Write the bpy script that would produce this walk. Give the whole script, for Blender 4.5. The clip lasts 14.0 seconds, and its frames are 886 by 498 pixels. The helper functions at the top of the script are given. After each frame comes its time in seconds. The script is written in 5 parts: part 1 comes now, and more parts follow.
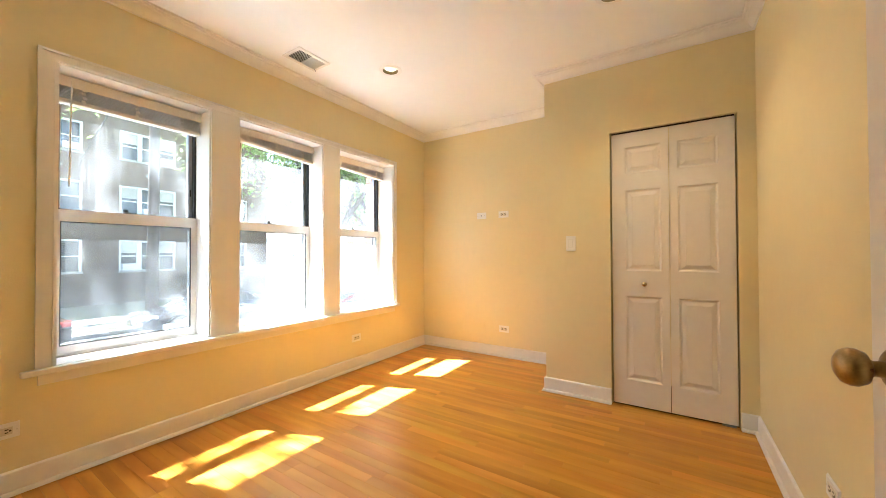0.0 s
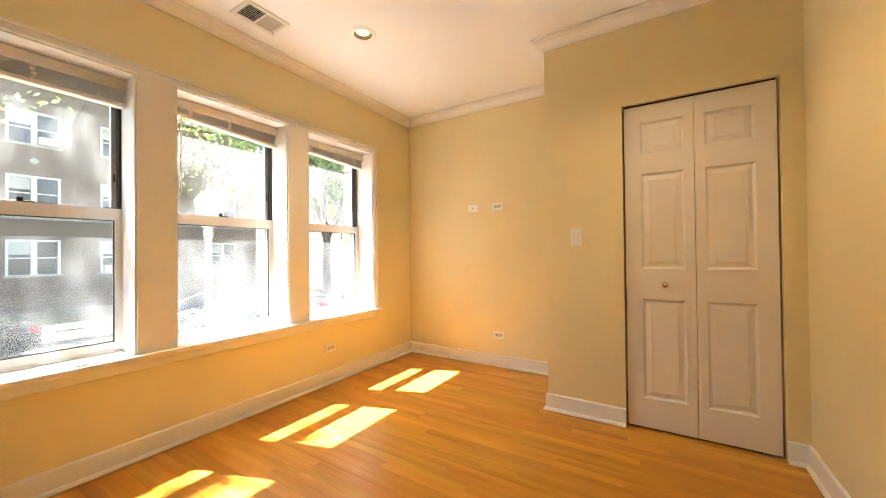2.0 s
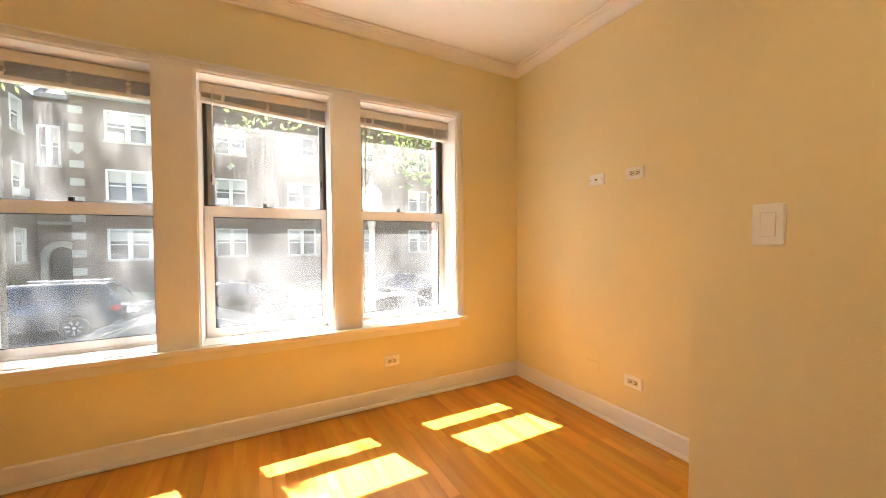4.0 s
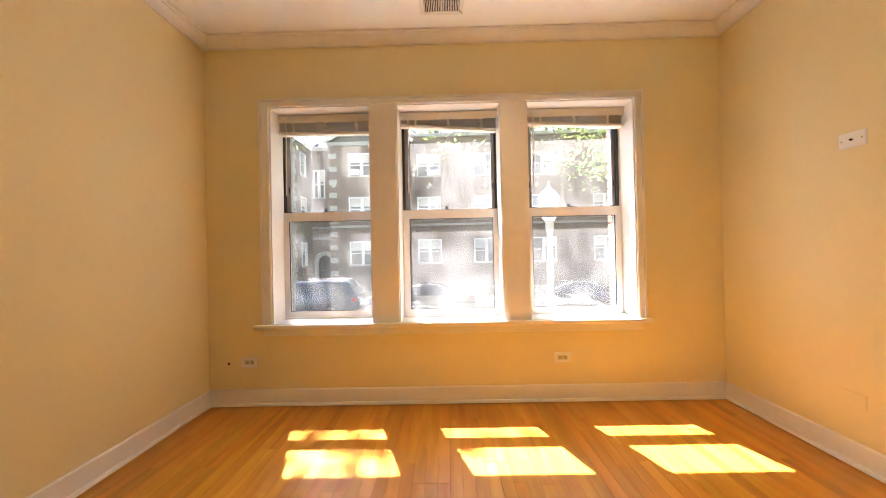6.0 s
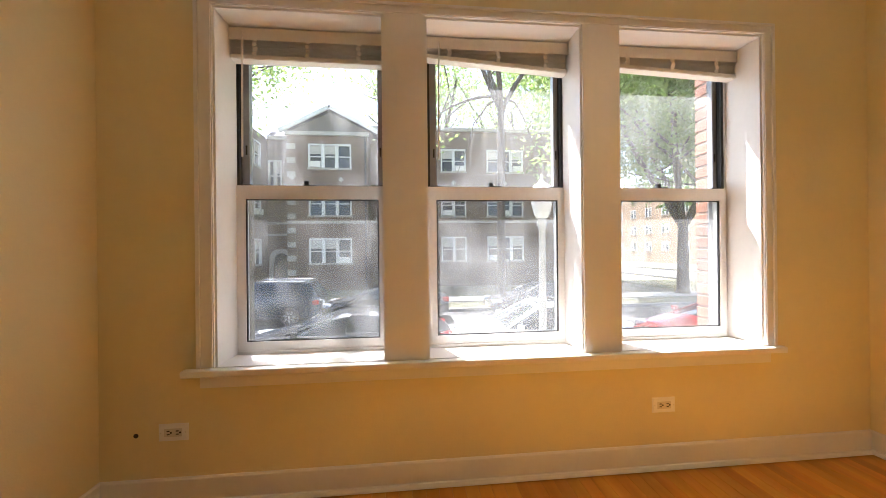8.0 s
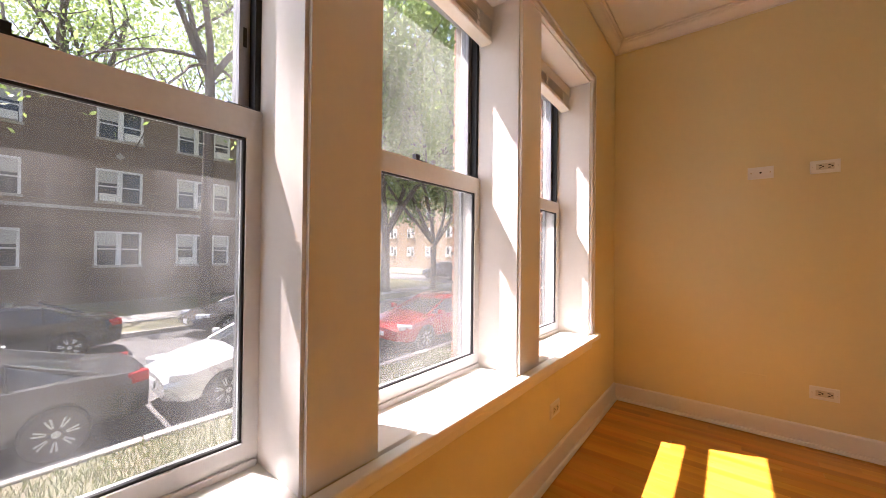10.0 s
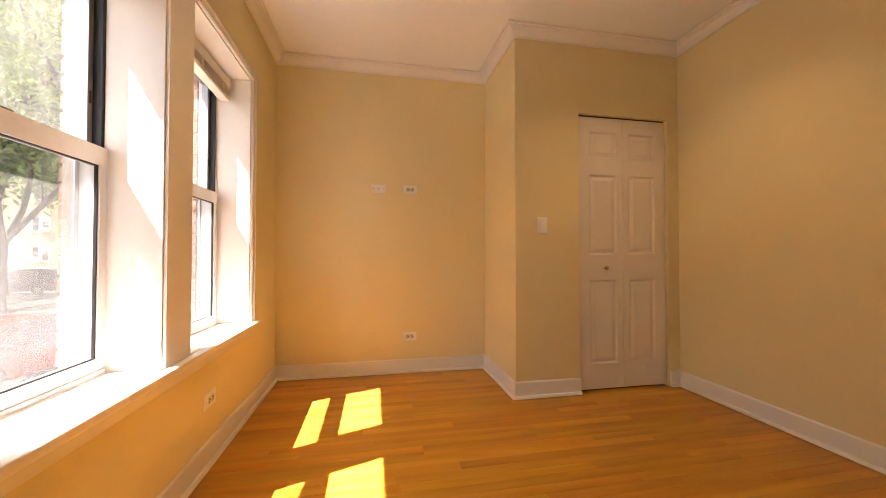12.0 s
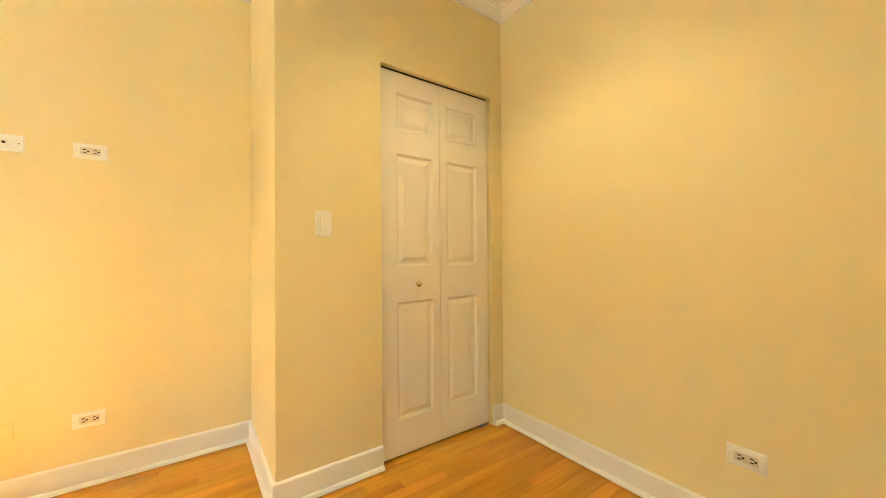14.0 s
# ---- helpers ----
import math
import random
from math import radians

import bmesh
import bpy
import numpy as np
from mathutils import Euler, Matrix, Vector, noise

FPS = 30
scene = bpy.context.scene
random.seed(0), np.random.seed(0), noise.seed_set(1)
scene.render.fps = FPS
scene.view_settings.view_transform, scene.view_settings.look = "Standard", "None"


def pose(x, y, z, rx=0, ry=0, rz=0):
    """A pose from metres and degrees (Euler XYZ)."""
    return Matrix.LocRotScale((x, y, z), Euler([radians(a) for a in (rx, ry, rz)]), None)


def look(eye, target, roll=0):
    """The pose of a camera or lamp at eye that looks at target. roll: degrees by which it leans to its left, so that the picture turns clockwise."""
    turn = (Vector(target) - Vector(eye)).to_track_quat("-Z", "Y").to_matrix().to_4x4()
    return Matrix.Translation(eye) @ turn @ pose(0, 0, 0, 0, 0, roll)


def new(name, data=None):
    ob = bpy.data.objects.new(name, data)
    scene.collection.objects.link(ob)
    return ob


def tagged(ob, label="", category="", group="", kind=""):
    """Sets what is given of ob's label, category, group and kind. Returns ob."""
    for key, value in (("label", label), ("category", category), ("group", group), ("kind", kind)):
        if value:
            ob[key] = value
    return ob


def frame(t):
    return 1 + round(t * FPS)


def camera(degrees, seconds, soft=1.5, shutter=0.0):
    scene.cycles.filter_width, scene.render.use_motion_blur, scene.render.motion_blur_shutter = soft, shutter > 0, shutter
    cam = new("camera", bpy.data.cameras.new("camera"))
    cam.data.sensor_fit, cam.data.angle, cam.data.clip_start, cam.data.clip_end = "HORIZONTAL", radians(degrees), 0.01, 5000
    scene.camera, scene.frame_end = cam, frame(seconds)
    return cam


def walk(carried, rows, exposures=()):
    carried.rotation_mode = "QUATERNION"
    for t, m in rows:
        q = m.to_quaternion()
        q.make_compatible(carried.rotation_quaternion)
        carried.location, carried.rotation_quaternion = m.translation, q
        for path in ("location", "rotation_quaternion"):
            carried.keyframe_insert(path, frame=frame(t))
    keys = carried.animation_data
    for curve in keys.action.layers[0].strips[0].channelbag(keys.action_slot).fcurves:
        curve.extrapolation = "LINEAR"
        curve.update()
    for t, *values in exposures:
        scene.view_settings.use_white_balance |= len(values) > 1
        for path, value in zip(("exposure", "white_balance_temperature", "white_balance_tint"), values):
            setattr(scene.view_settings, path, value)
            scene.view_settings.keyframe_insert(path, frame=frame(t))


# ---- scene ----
cam = camera(102.4, 14.0, 0.9)
PATH = [
    (0, (2.564, 0.008, 1.103), (1.48, 1.688, 1.129), -0.2),
    (0.5, (2.468, 0.056, 1.1), (1.403, 1.749, 1.125), -0.3),
    (1, (2.471, 0.074, 1.095), (1.408, 1.768, 1.119), -0.3),
    (1.5, (2.447, 0.133, 1.071), (1.389, 1.83, 1.103), -0.3),
    (2, (2.399, 0.403, 1.087), (1.339, 2.1, 1.107), -0.6),
    (2.2, (2.371, 0.531, 1.096), (1.312, 2.228, 1.12), -0.7),
    (4.3, (2.35, 1.636, 1.141), (0.491, 2.375, 1.103), -0.8),
    (4.5, (2.359, 1.635, 1.11), (0.456, 2.249, 1.092), -1.2),
    (5, (2.414, 1.659, 1.054), (0.44, 1.984, 1.068), -1.6),
    (5.5, (2.441, 1.646, 1.044), (0.442, 1.701, 1.062), -1.3),
    (6, (2.455, 1.666, 1.044), (0.455, 1.643, 1.054), -1.2),
    (6.5, (2.434, 1.658, 1.054), (0.434, 1.639, 1.059), -1.0),
    (7, (2.259, 1.588, 1.046), (0.259, 1.585, 1.05), -0.7),
    (7.2, (2.139, 1.525, 1.044), (0.139, 1.531, 1.046), -0.6),
    (9.3, (0.752, 0.916, 1.022), (-1.005, 1.872, 1.024), 0.3),
    (9.5, (0.686, 0.89, 1.017), (-0.982, 1.994, 1.02), 0.7),
    (10, (0.649, 0.774, 1.036), (-0.605, 2.332, 1.055), 0.6),
    (10.5, (0.666, 0.659, 1.043), (0.169, 2.596, 1.099), 0.1),
    (11, (0.708, 0.589, 0.998), (0.689, 2.588, 1.06), -0.0),
    (11.5, (0.693, 0.577, 0.984), (0.91, 2.564, 1.028), -0.1),
    (12, (0.758, 0.58, 0.971), (1.135, 2.544, 1.007), -0.0),
    (12.5, (0.792, 0.579, 0.943), (1.479, 2.456, 0.993), 0.1),
    (13, (0.938, 0.632, 0.985), (1.946, 2.359, 1.012), 0.1),
    (13.5, (1.134, 0.945, 1.034), (2.286, 2.58, 1.05), -0.2),
    (14, (1.41, 1.283, 1.047), (2.575, 2.908, 1.066), -0.4),
]
EXPOSURES = [(0, 4.15, 5500, 6), (0.5, 4.1, 5850, 8), (1.5, 4.05, 6050, 8), (2, 4.0, 6250, 10), (4.5, 3.71, 6500, 14), (7, 3.65, 6400, 19), (9.3, 2.29, 5800, 10), (10, 2.64, 6600, 26), (10.5, 2.94, 7100, 26), (11, 3.24, 7300, 25), (12, 3.29, 7200, 24), (12.5, 3.39, 7200, 24), (13, 3.82, 6600, 9), (13.5, 4.19, 6400, 3), (14, 4.49, 6500, -11)]
walk(cam, [(t, look(eye, target, roll)) for t, eye, target, roll in PATH], EXPOSURES)

# ---- world, sun, lamps' strength, exposure ----
SUN_WAY = Vector((1.0, 0.36, -1.81)).normalized()
SUN_HEIGHT = math.asin(-SUN_WAY.z)
world = bpy.data.worlds.new("sky")
scene.world = world
world.use_nodes = True
sky = world.node_tree.nodes.new("ShaderNodeTexSky")
sky.sky_type, sky.sun_disc = "NISHITA", False
sky.sun_elevation, sky.sun_rotation = SUN_HEIGHT, math.atan2(-SUN_WAY.x, -SUN_WAY.y)
sky.air_density, sky.dust_density = 1.0, 2.0
world.node_tree.links.new(sky.outputs[0], world.node_tree.nodes["Background"].inputs[0])
world.node_tree.nodes["Background"].inputs[1].default_value = 0.11
sun = new("sun", bpy.data.lights.new("sun", "SUN"))
sun.data.energy, sun.data.angle, sun.data.color = 5.0, radians(0.5), (1.0, 0.96, 0.90)
sun.matrix_world = look((-30, -10, 50), Vector((-30, -10, 50)) + SUN_WAY)
CAN_WATTS = 0.7

# ---- materials ----


def nodes_of(name):
    m = bpy.data.materials.new(name)
    m.use_nodes = True
    return m, m.node_tree.nodes, m.node_tree.links, m.node_tree.nodes["Principled BSDF"]


def surface(name, c1, c2=None, scale=6.0, rough=0.5, metal=0.0, bump=0.0, bump_scale=60.0, vary=0.0, stretch=(1, 1, 1), coat=0.0):
    """Two tones mixed at two scales by noise, with fine relief; vary: spread of brightness from piece to piece."""
    m, nd, ln, b = nodes_of(name)
    c2 = c2 or tuple(v * 0.88 for v in c1)
    tc, mp = nd.new("ShaderNodeTexCoord"), nd.new("ShaderNodeMapping")
    mp.inputs["Scale"].default_value = stretch
    ln.new(tc.outputs["Object"], mp.inputs[0])
    n1, n2 = nd.new("ShaderNodeTexNoise"), nd.new("ShaderNodeTexNoise")
    n1.inputs["Scale"].default_value, n1.inputs["Detail"].default_value = scale, 5
    n2.inputs["Scale"].default_value, n2.inputs["Detail"].default_value = scale * 9, 4
    ad = nd.new("ShaderNodeMath")
    ad.operation = "MULTIPLY_ADD"
    ad.inputs[1].default_value = 0.4
    ln.new(n2.outputs[0], ad.inputs[0])
    mu = nd.new("ShaderNodeMath")
    mu.operation = "MULTIPLY"
    mu.inputs[1].default_value = 0.6
    ln.new(n1.outputs[0], mu.inputs[0])
    ln.new(mu.outputs[0], ad.inputs[2])
    rp = nd.new("ShaderNodeMapRange")
    rp.inputs[1].default_value, rp.inputs[2].default_value = 0.35, 0.65
    ln.new(ad.outputs[0], rp.inputs[0])
    mx = nd.new("ShaderNodeMix")
    mx.data_type = "RGBA"
    mx.inputs[6].default_value, mx.inputs[7].default_value = (*c1, 1), (*c2, 1)
    ln.new(rp.outputs[0], mx.inputs[0])
    out = mx.outputs[2]
    if vary:
        oi, hs = nd.new("ShaderNodeObjectInfo"), nd.new("ShaderNodeHueSaturation")
        rv = nd.new("ShaderNodeMapRange")
        rv.inputs[3].default_value, rv.inputs[4].default_value = 1 - vary, 1 + vary
        ln.new(oi.outputs["Random"], rv.inputs[0])
        ln.new(rv.outputs[0], hs.inputs["Value"])
        ln.new(out, hs.inputs["Color"])
        out = hs.outputs[0]
    ln.new(out, b.inputs["Base Color"])
    rr = nd.new("ShaderNodeMapRange")
    rr.inputs[3].default_value, rr.inputs[4].default_value = max(0.02, rough - 0.06), min(1, rough + 0.06)
    ln.new(n1.outputs[0], rr.inputs[0])
    ln.new(rr.outputs[0], b.inputs["Roughness"])
    b.inputs["Metallic"].default_value = metal
    b.inputs["Coat Weight"].default_value = coat
    if bump:
        n3, bp = nd.new("ShaderNodeTexNoise"), nd.new("ShaderNodeBump")
        n3.inputs["Scale"].default_value, n3.inputs["Detail"].default_value = bump_scale, 3
        bp.inputs["Strength"].default_value, bp.inputs["Distance"].default_value = bump, 0.01
        ln.new(mp.outputs[0], n3.inputs[0])
        ln.new(n3.outputs[0], bp.inputs["Height"])
        ln.new(bp.outputs[0], b.inputs["Normal"])
    for n in (n1, n2):
        ln.new(mp.outputs[0], n.inputs[0])
    return m


def oak():
    m, nd, ln, b = nodes_of("oak_strip")
    tc, mp, oi = nd.new("ShaderNodeTexCoord"), nd.new("ShaderNodeMapping"), nd.new("ShaderNodeObjectInfo")
    ln.new(tc.outputs["Object"], mp.inputs[0])
    off = nd.new("ShaderNodeCombineXYZ")
    mul = nd.new("ShaderNodeMath")
    mul.operation = "MULTIPLY"
    mul.inputs[1].default_value = 37.0
    ln.new(oi.outputs["Random"], mul.inputs[0])
    ln.new(mul.outputs[0], off.inputs[1])
    ln.new(mul.outputs[0], off.inputs[2])
    ln.new(off.outputs[0], mp.inputs["Location"])
    mp.inputs["Scale"].default_value = (0.8, 6.0, 6.0)
    wv, n1, n2 = nd.new("ShaderNodeTexWave"), nd.new("ShaderNodeTexNoise"), nd.new("ShaderNodeTexNoise")
    wv.bands_direction = "Y"
    wv.inputs["Scale"].default_value, wv.inputs["Distortion"].default_value = 0.42, 9.0
    wv.inputs["Detail"].default_value, wv.inputs["Detail Scale"].default_value = 3.0, 1.2
    n1.inputs["Scale"].default_value, n1.inputs["Detail"].default_value = 2.2, 6
    n2.inputs["Scale"].default_value, n2.inputs["Detail"].default_value = 14.0, 5
    for n in (wv, n1, n2):
        ln.new(mp.outputs[0], n.inputs[0])
    ramp = nd.new("ShaderNodeValToRGB")
    ramp.color_ramp.elements[0].position, ramp.color_ramp.elements[0].color = 0.15, (0.31, 0.114, 0.009, 1)
    ramp.color_ramp.elements[1].position, ramp.color_ramp.elements[1].color = 0.80, (0.66, 0.318, 0.043, 1)
    e = ramp.color_ramp.elements.new(0.42)
    e.color = (0.525, 0.223, 0.020, 1)
    mixv = nd.new("ShaderNodeMath")
    mixv.operation = "MULTIPLY_ADD"
    mixv.inputs[1].default_value = 0.16
    ln.new(wv.outputs["Fac"], mixv.inputs[0])
    m2 = nd.new("ShaderNodeMath")
    m2.operation = "MULTIPLY"
    m2.inputs[1].default_value = 0.92
    ln.new(n1.outputs[0], m2.inputs[0])
    ln.new(m2.outputs[0], mixv.inputs[2])
    ln.new(mixv.outputs[0], ramp.inputs[0])
    hs, rv = nd.new("ShaderNodeHueSaturation"), nd.new("ShaderNodeMapRange")
    rv.inputs[3].default_value, rv.inputs[4].default_value = 0.84, 1.10
    ln.new(oi.outputs["Random"], rv.inputs[0])
    ln.new(rv.outputs[0], hs.inputs["Value"])
    hv, frac = nd.new("ShaderNodeMapRange"), nd.new("ShaderNodeMath")
    frac.operation = "FRACT"
    ln.new(mul.outputs[0], frac.inputs[0])
    hv.inputs[3].default_value, hv.inputs[4].default_value = 0.493, 0.506
    ln.new(frac.outputs[0], hv.inputs[0])
    ln.new(hv.outputs[0], hs.inputs["Hue"])
    ln.new(ramp.outputs[0], hs.inputs["Color"])
    ln.new(hs.outputs[0], b.inputs["Base Color"])
    b.inputs["Specular IOR Level"].default_value = 0.4
    rr = nd.new("ShaderNodeMapRange")
    rr.inputs[3].default_value, rr.inputs[4].default_value = 0.24, 0.38
    ln.new(n2.outputs[0], rr.inputs[0])
    ln.new(rr.outputs[0], b.inputs["Roughness"])
    bp = nd.new("ShaderNodeBump")
    bp.inputs["Strength"].default_value, bp.inputs["Distance"].default_value = 0.05, 0.003
    ln.new(n2.outputs[0], bp.inputs["Height"])
    ln.new(bp.outputs[0], b.inputs["Normal"])
    return m


def pane_material(name, dirt, streak, low=0.38, high=0.68, tint=(0.70, 0.72, 0.72)):
    """Clear glass with a film of dust that scatters the sun: streaks and cloudy wipes."""
    m, nd, ln, b = nodes_of(name)
    nd.remove(b)
    out = nd["Material Output"]
    tr, gl, tl, df = (nd.new("ShaderNodeBsdf" + k) for k in ("Transparent", "Glossy", "Translucent", "Diffuse"))
    tr.inputs[0].default_value = (*tint, 1)
    gl.inputs["Roughness"].default_value = 0.02
    tl.inputs[0].default_value = df.inputs[0].default_value = (0.86, 0.88, 0.88, 1)
    fr = nd.new("ShaderNodeFresnel")
    fr.inputs[0].default_value = 1.22
    g = nd.new("ShaderNodeMixShader")
    ln.new(fr.outputs[0], g.inputs[0])
    ln.new(tr.outputs[0], g.inputs[1])
    ln.new(gl.outputs[0], g.inputs[2])
    dust = nd.new("ShaderNodeMixShader")
    dust.inputs[0].default_value = 0.25
    ln.new(tl.outputs[0], dust.inputs[1])
    ln.new(df.outputs[0], dust.inputs[2])
    tc, mp = nd.new("ShaderNodeTexCoord"), nd.new("ShaderNodeMapping")
    ln.new(tc.outputs["Object"], mp.inputs[0])
    mp.inputs["Scale"].default_value = (1, 11, 2.4)
    n1, n2 = nd.new("ShaderNodeTexNoise"), nd.new("ShaderNodeTexNoise")
    n1.inputs["Scale"].default_value, n1.inputs["Detail"].default_value = 1.4, 1.5
    n2.inputs["Scale"].default_value, n2.inputs["Detail"].default_value = 3.2, 2.5
    ln.new(mp.outputs[0], n1.inputs[0])
    ln.new(tc.outputs["Object"], n2.inputs[0])
    # fine run marks of old rain
    mp2, n3 = nd.new("ShaderNodeMapping"), nd.new("ShaderNodeTexNoise")
    ln.new(tc.outputs["Object"], mp2.inputs[0])
    mp2.inputs["Scale"].default_value = (1, 55, 5.0)
    n3.inputs["Scale"].default_value, n3.inputs["Detail"].default_value = 1.6, 3.0
    ln.new(mp2.outputs[0], n3.inputs[0])
    a1, a2, a3 = (nd.new("ShaderNodeMapRange") for _ in range(3))
    a1.inputs[1].default_value, a1.inputs[2].default_value, a1.inputs[3].default_value, a1.inputs[4].default_value = 0.45, 0.8, 0, streak * 0.45
    a2.inputs[1].default_value, a2.inputs[2].default_value, a2.inputs[3].default_value, a2.inputs[4].default_value = low, high, dirt * 0.55, dirt * 1.6
    a3.inputs[1].default_value, a3.inputs[2].default_value, a3.inputs[3].default_value, a3.inputs[4].default_value = 0.5, 0.75, 0, streak * 1.2
    ln.new(n1.outputs[0], a1.inputs[0])
    ln.new(n2.outputs[0], a2.inputs[0])
    ln.new(n3.outputs[0], a3.inputs[0])
    s0, su = nd.new("ShaderNodeMath"), nd.new("ShaderNodeMath")
    ln.new(a1.outputs[0], s0.inputs[0])
    ln.new(a3.outputs[0], s0.inputs[1])
    ln.new(s0.outputs[0], su.inputs[0])
    ln.new(a2.outputs[0], su.inputs[1])
    fin = nd.new("ShaderNodeMixShader")
    ln.new(su.outputs[0], fin.inputs[0])
    ln.new(g.outputs[0], fin.inputs[1])
    ln.new(dust.outputs[0], fin.inputs[2])
    ln.new(fin.outputs[0], out.inputs[0])
    return m


def screen_material():
    """Fine dark wire cloth, which dims what lies behind it."""
    m, nd, ln, b = nodes_of("insect_screen")
    tr = nd.new("ShaderNodeBsdfTransparent")
    tr.inputs[0].default_value = (0.72, 0.725, 0.73, 1)
    ln.new(tr.outputs[0], nd["Material Output"].inputs[0])
    return m


def clear_material():
    """The far side and edges of a pane, whose gloss and dust lie on its room side."""
    m, nd, ln, b = nodes_of("pane_back")
    tr = nd.new("ShaderNodeBsdfTransparent")
    ln.new(tr.outputs[0], nd["Material Output"].inputs[0])
    return m


def leaf_material(name, c1, c2):
    m, nd, ln, b = nodes_of(name)
    ge, mx = nd.new("ShaderNodeNewGeometry"), nd.new("ShaderNodeMix")
    mx.data_type = "RGBA"
    mx.inputs[6].default_value, mx.inputs[7].default_value = (*c1, 1), (*c2, 1)
    ln.new(ge.outputs["Random Per Island"], mx.inputs[0])
    ln.new(mx.outputs[2], b.inputs["Base Color"])
    b.inputs["Roughness"].default_value = 0.45
    tl, ms = nd.new("ShaderNodeBsdfTranslucent"), nd.new("ShaderNodeMixShader")
    ln.new(mx.outputs[2], tl.inputs[0])
    ms.inputs[0].default_value = 0.55
    ln.new(b.outputs[0], ms.inputs[1])
    ln.new(tl.outputs[0], ms.inputs[2])
    ln.new(ms.outputs[0], nd["Material Output"].inputs[0])
    return m


def far_brick(name, c1, c2, mortar, rot):
    m, nd, ln, b = nodes_of(name)
    tc, mp, br = nd.new("ShaderNodeTexCoord"), nd.new("ShaderNodeMapping"), nd.new("ShaderNodeTexBrick")
    mp.inputs["Rotation"].default_value = rot
    ln.new(tc.outputs["Object"], mp.inputs[0])
    ln.new(mp.outputs[0], br.inputs[0])
    br.inputs["Color1"].default_value, br.inputs["Color2"].default_value, br.inputs["Mortar"].default_value = (*c1, 1), (*c2, 1), (*mortar, 1)
    br.inputs["Scale"].default_value, br.inputs["Mortar Size"].default_value = 1.0, 0.007
    br.inputs["Brick Width"].default_value, br.inputs["Row Height"].default_value = 0.21, 0.075
    n, mx = nd.new("ShaderNodeTexNoise"), nd.new("ShaderNodeMix")
    n.inputs["Scale"].default_value, n.inputs["Detail"].default_value = 0.5, 5
    ln.new(tc.outputs["Object"], n.inputs[0])
    mx.data_type, mx.blend_type = "RGBA", "MULTIPLY"
    mx.inputs[0].default_value = 0.45
    ln.new(br.outputs[0], mx.inputs[6])
    ln.new(n.outputs[0], mx.inputs[7])
    ln.new(mx.outputs[2], b.inputs["Base Color"])
    b.inputs["Roughness"].default_value = 0.9
    bp = nd.new("ShaderNodeBump")
    bp.inputs["Strength"].default_value, bp.inputs["Distance"].default_value = 0.4, 0.01
    bp.invert = True
    ln.new(br.outputs["Fac"], bp.inputs["Height"])
    ln.new(bp.outputs[0], b.inputs["Normal"])
    return m


def glow(name, colour, strength):
    m, nd, ln, b = nodes_of(name)
    b.inputs["Base Color"].default_value = (*colour, 1)
    b.inputs["Emission Color"].default_value, b.inputs["Emission Strength"].default_value = (*colour, 1), strength
    return m


WALL = surface("cream_paint", (0.81, 0.70, 0.41), (0.785, 0.675, 0.385), 2.5, 0.62, bump=0.10, bump_scale=140)
CEIL = surface("ceiling_paint", (0.86, 0.855, 0.83), (0.84, 0.835, 0.805), 2.0, 0.8, bump=0.08, bump_scale=110)
TRIM = surface("white_enamel", (0.84, 0.81, 0.77), (0.81, 0.78, 0.735), 5.0, 0.32, bump=0.04, bump_scale=50)
DOOR = surface("door_enamel", (0.84, 0.80, 0.75), (0.81, 0.765, 0.715), 4.0, 0.38, bump=0.05, bump_scale=180)
VINYL = surface("white_vinyl", (0.80, 0.79, 0.77), (0.74, 0.725, 0.70), 9.0, 0.35)
BLIND = surface("blind_slat", (0.80, 0.75, 0.67), (0.75, 0.69, 0.60), 8.0, 0.4)
TRACK = surface("black_track", (0.012, 0.012, 0.014), (0.02, 0.02, 0.021), 12.0, 0.5)
ALU = surface("grey_aluminium", (0.36, 0.36, 0.37), (0.30, 0.30, 0.31), 10.0, 0.4, metal=0.5)
LATCH = surface("black_latch", (0.015, 0.015, 0.016), None, 12.0, 0.35)
FACE = surface("receptacle_plastic", (0.70, 0.66, 0.56), (0.66, 0.62, 0.52), 20.0, 0.35)
PLATE = surface("ivory_plastic", (0.88, 0.865, 0.82), (0.86, 0.84, 0.79), 20.0, 0.3)
SLOT = surface("dark_slot", (0.03, 0.025, 0.02), None, 20.0, 0.7)
BRASS = surface("aged_brass", (0.42, 0.29, 0.12), (0.26, 0.17, 0.07), 25.0, 0.3, metal=1.0)
SATIN = surface("satin_brass", (0.72, 0.58, 0.36), (0.6, 0.47, 0.28), 25.0, 0.25, metal=1.0)
GRILLE = surface("grille_paint", (0.78, 0.64, 0.39), (0.75, 0.61, 0.36), 6.0, 0.45)
REGISTER = surface("register_enamel", (0.76, 0.73, 0.66), (0.70, 0.67, 0.60), 9.0, 0.4)
# near-black that stands for the shade inside the air ducts
DUCT_SHADE = surface("duct_shade", (0.02, 0.017, 0.014), None, 4.0, 0.9)
OAK = oak()
SUBFLOOR = surface("dark_joint", (0.10, 0.045, 0.014), (0.07, 0.03, 0.01), 9.0, 0.7)
GLASS = pane_material("dusty_glass", 0.064, 0.050, tint=(0.66, 0.68, 0.68))
GLASS_LOW = pane_material("dusty_glass_lower", 0.105, 0.030, tint=(0.75, 0.77, 0.77))
SCREEN = screen_material()
CLEAR = clear_material()
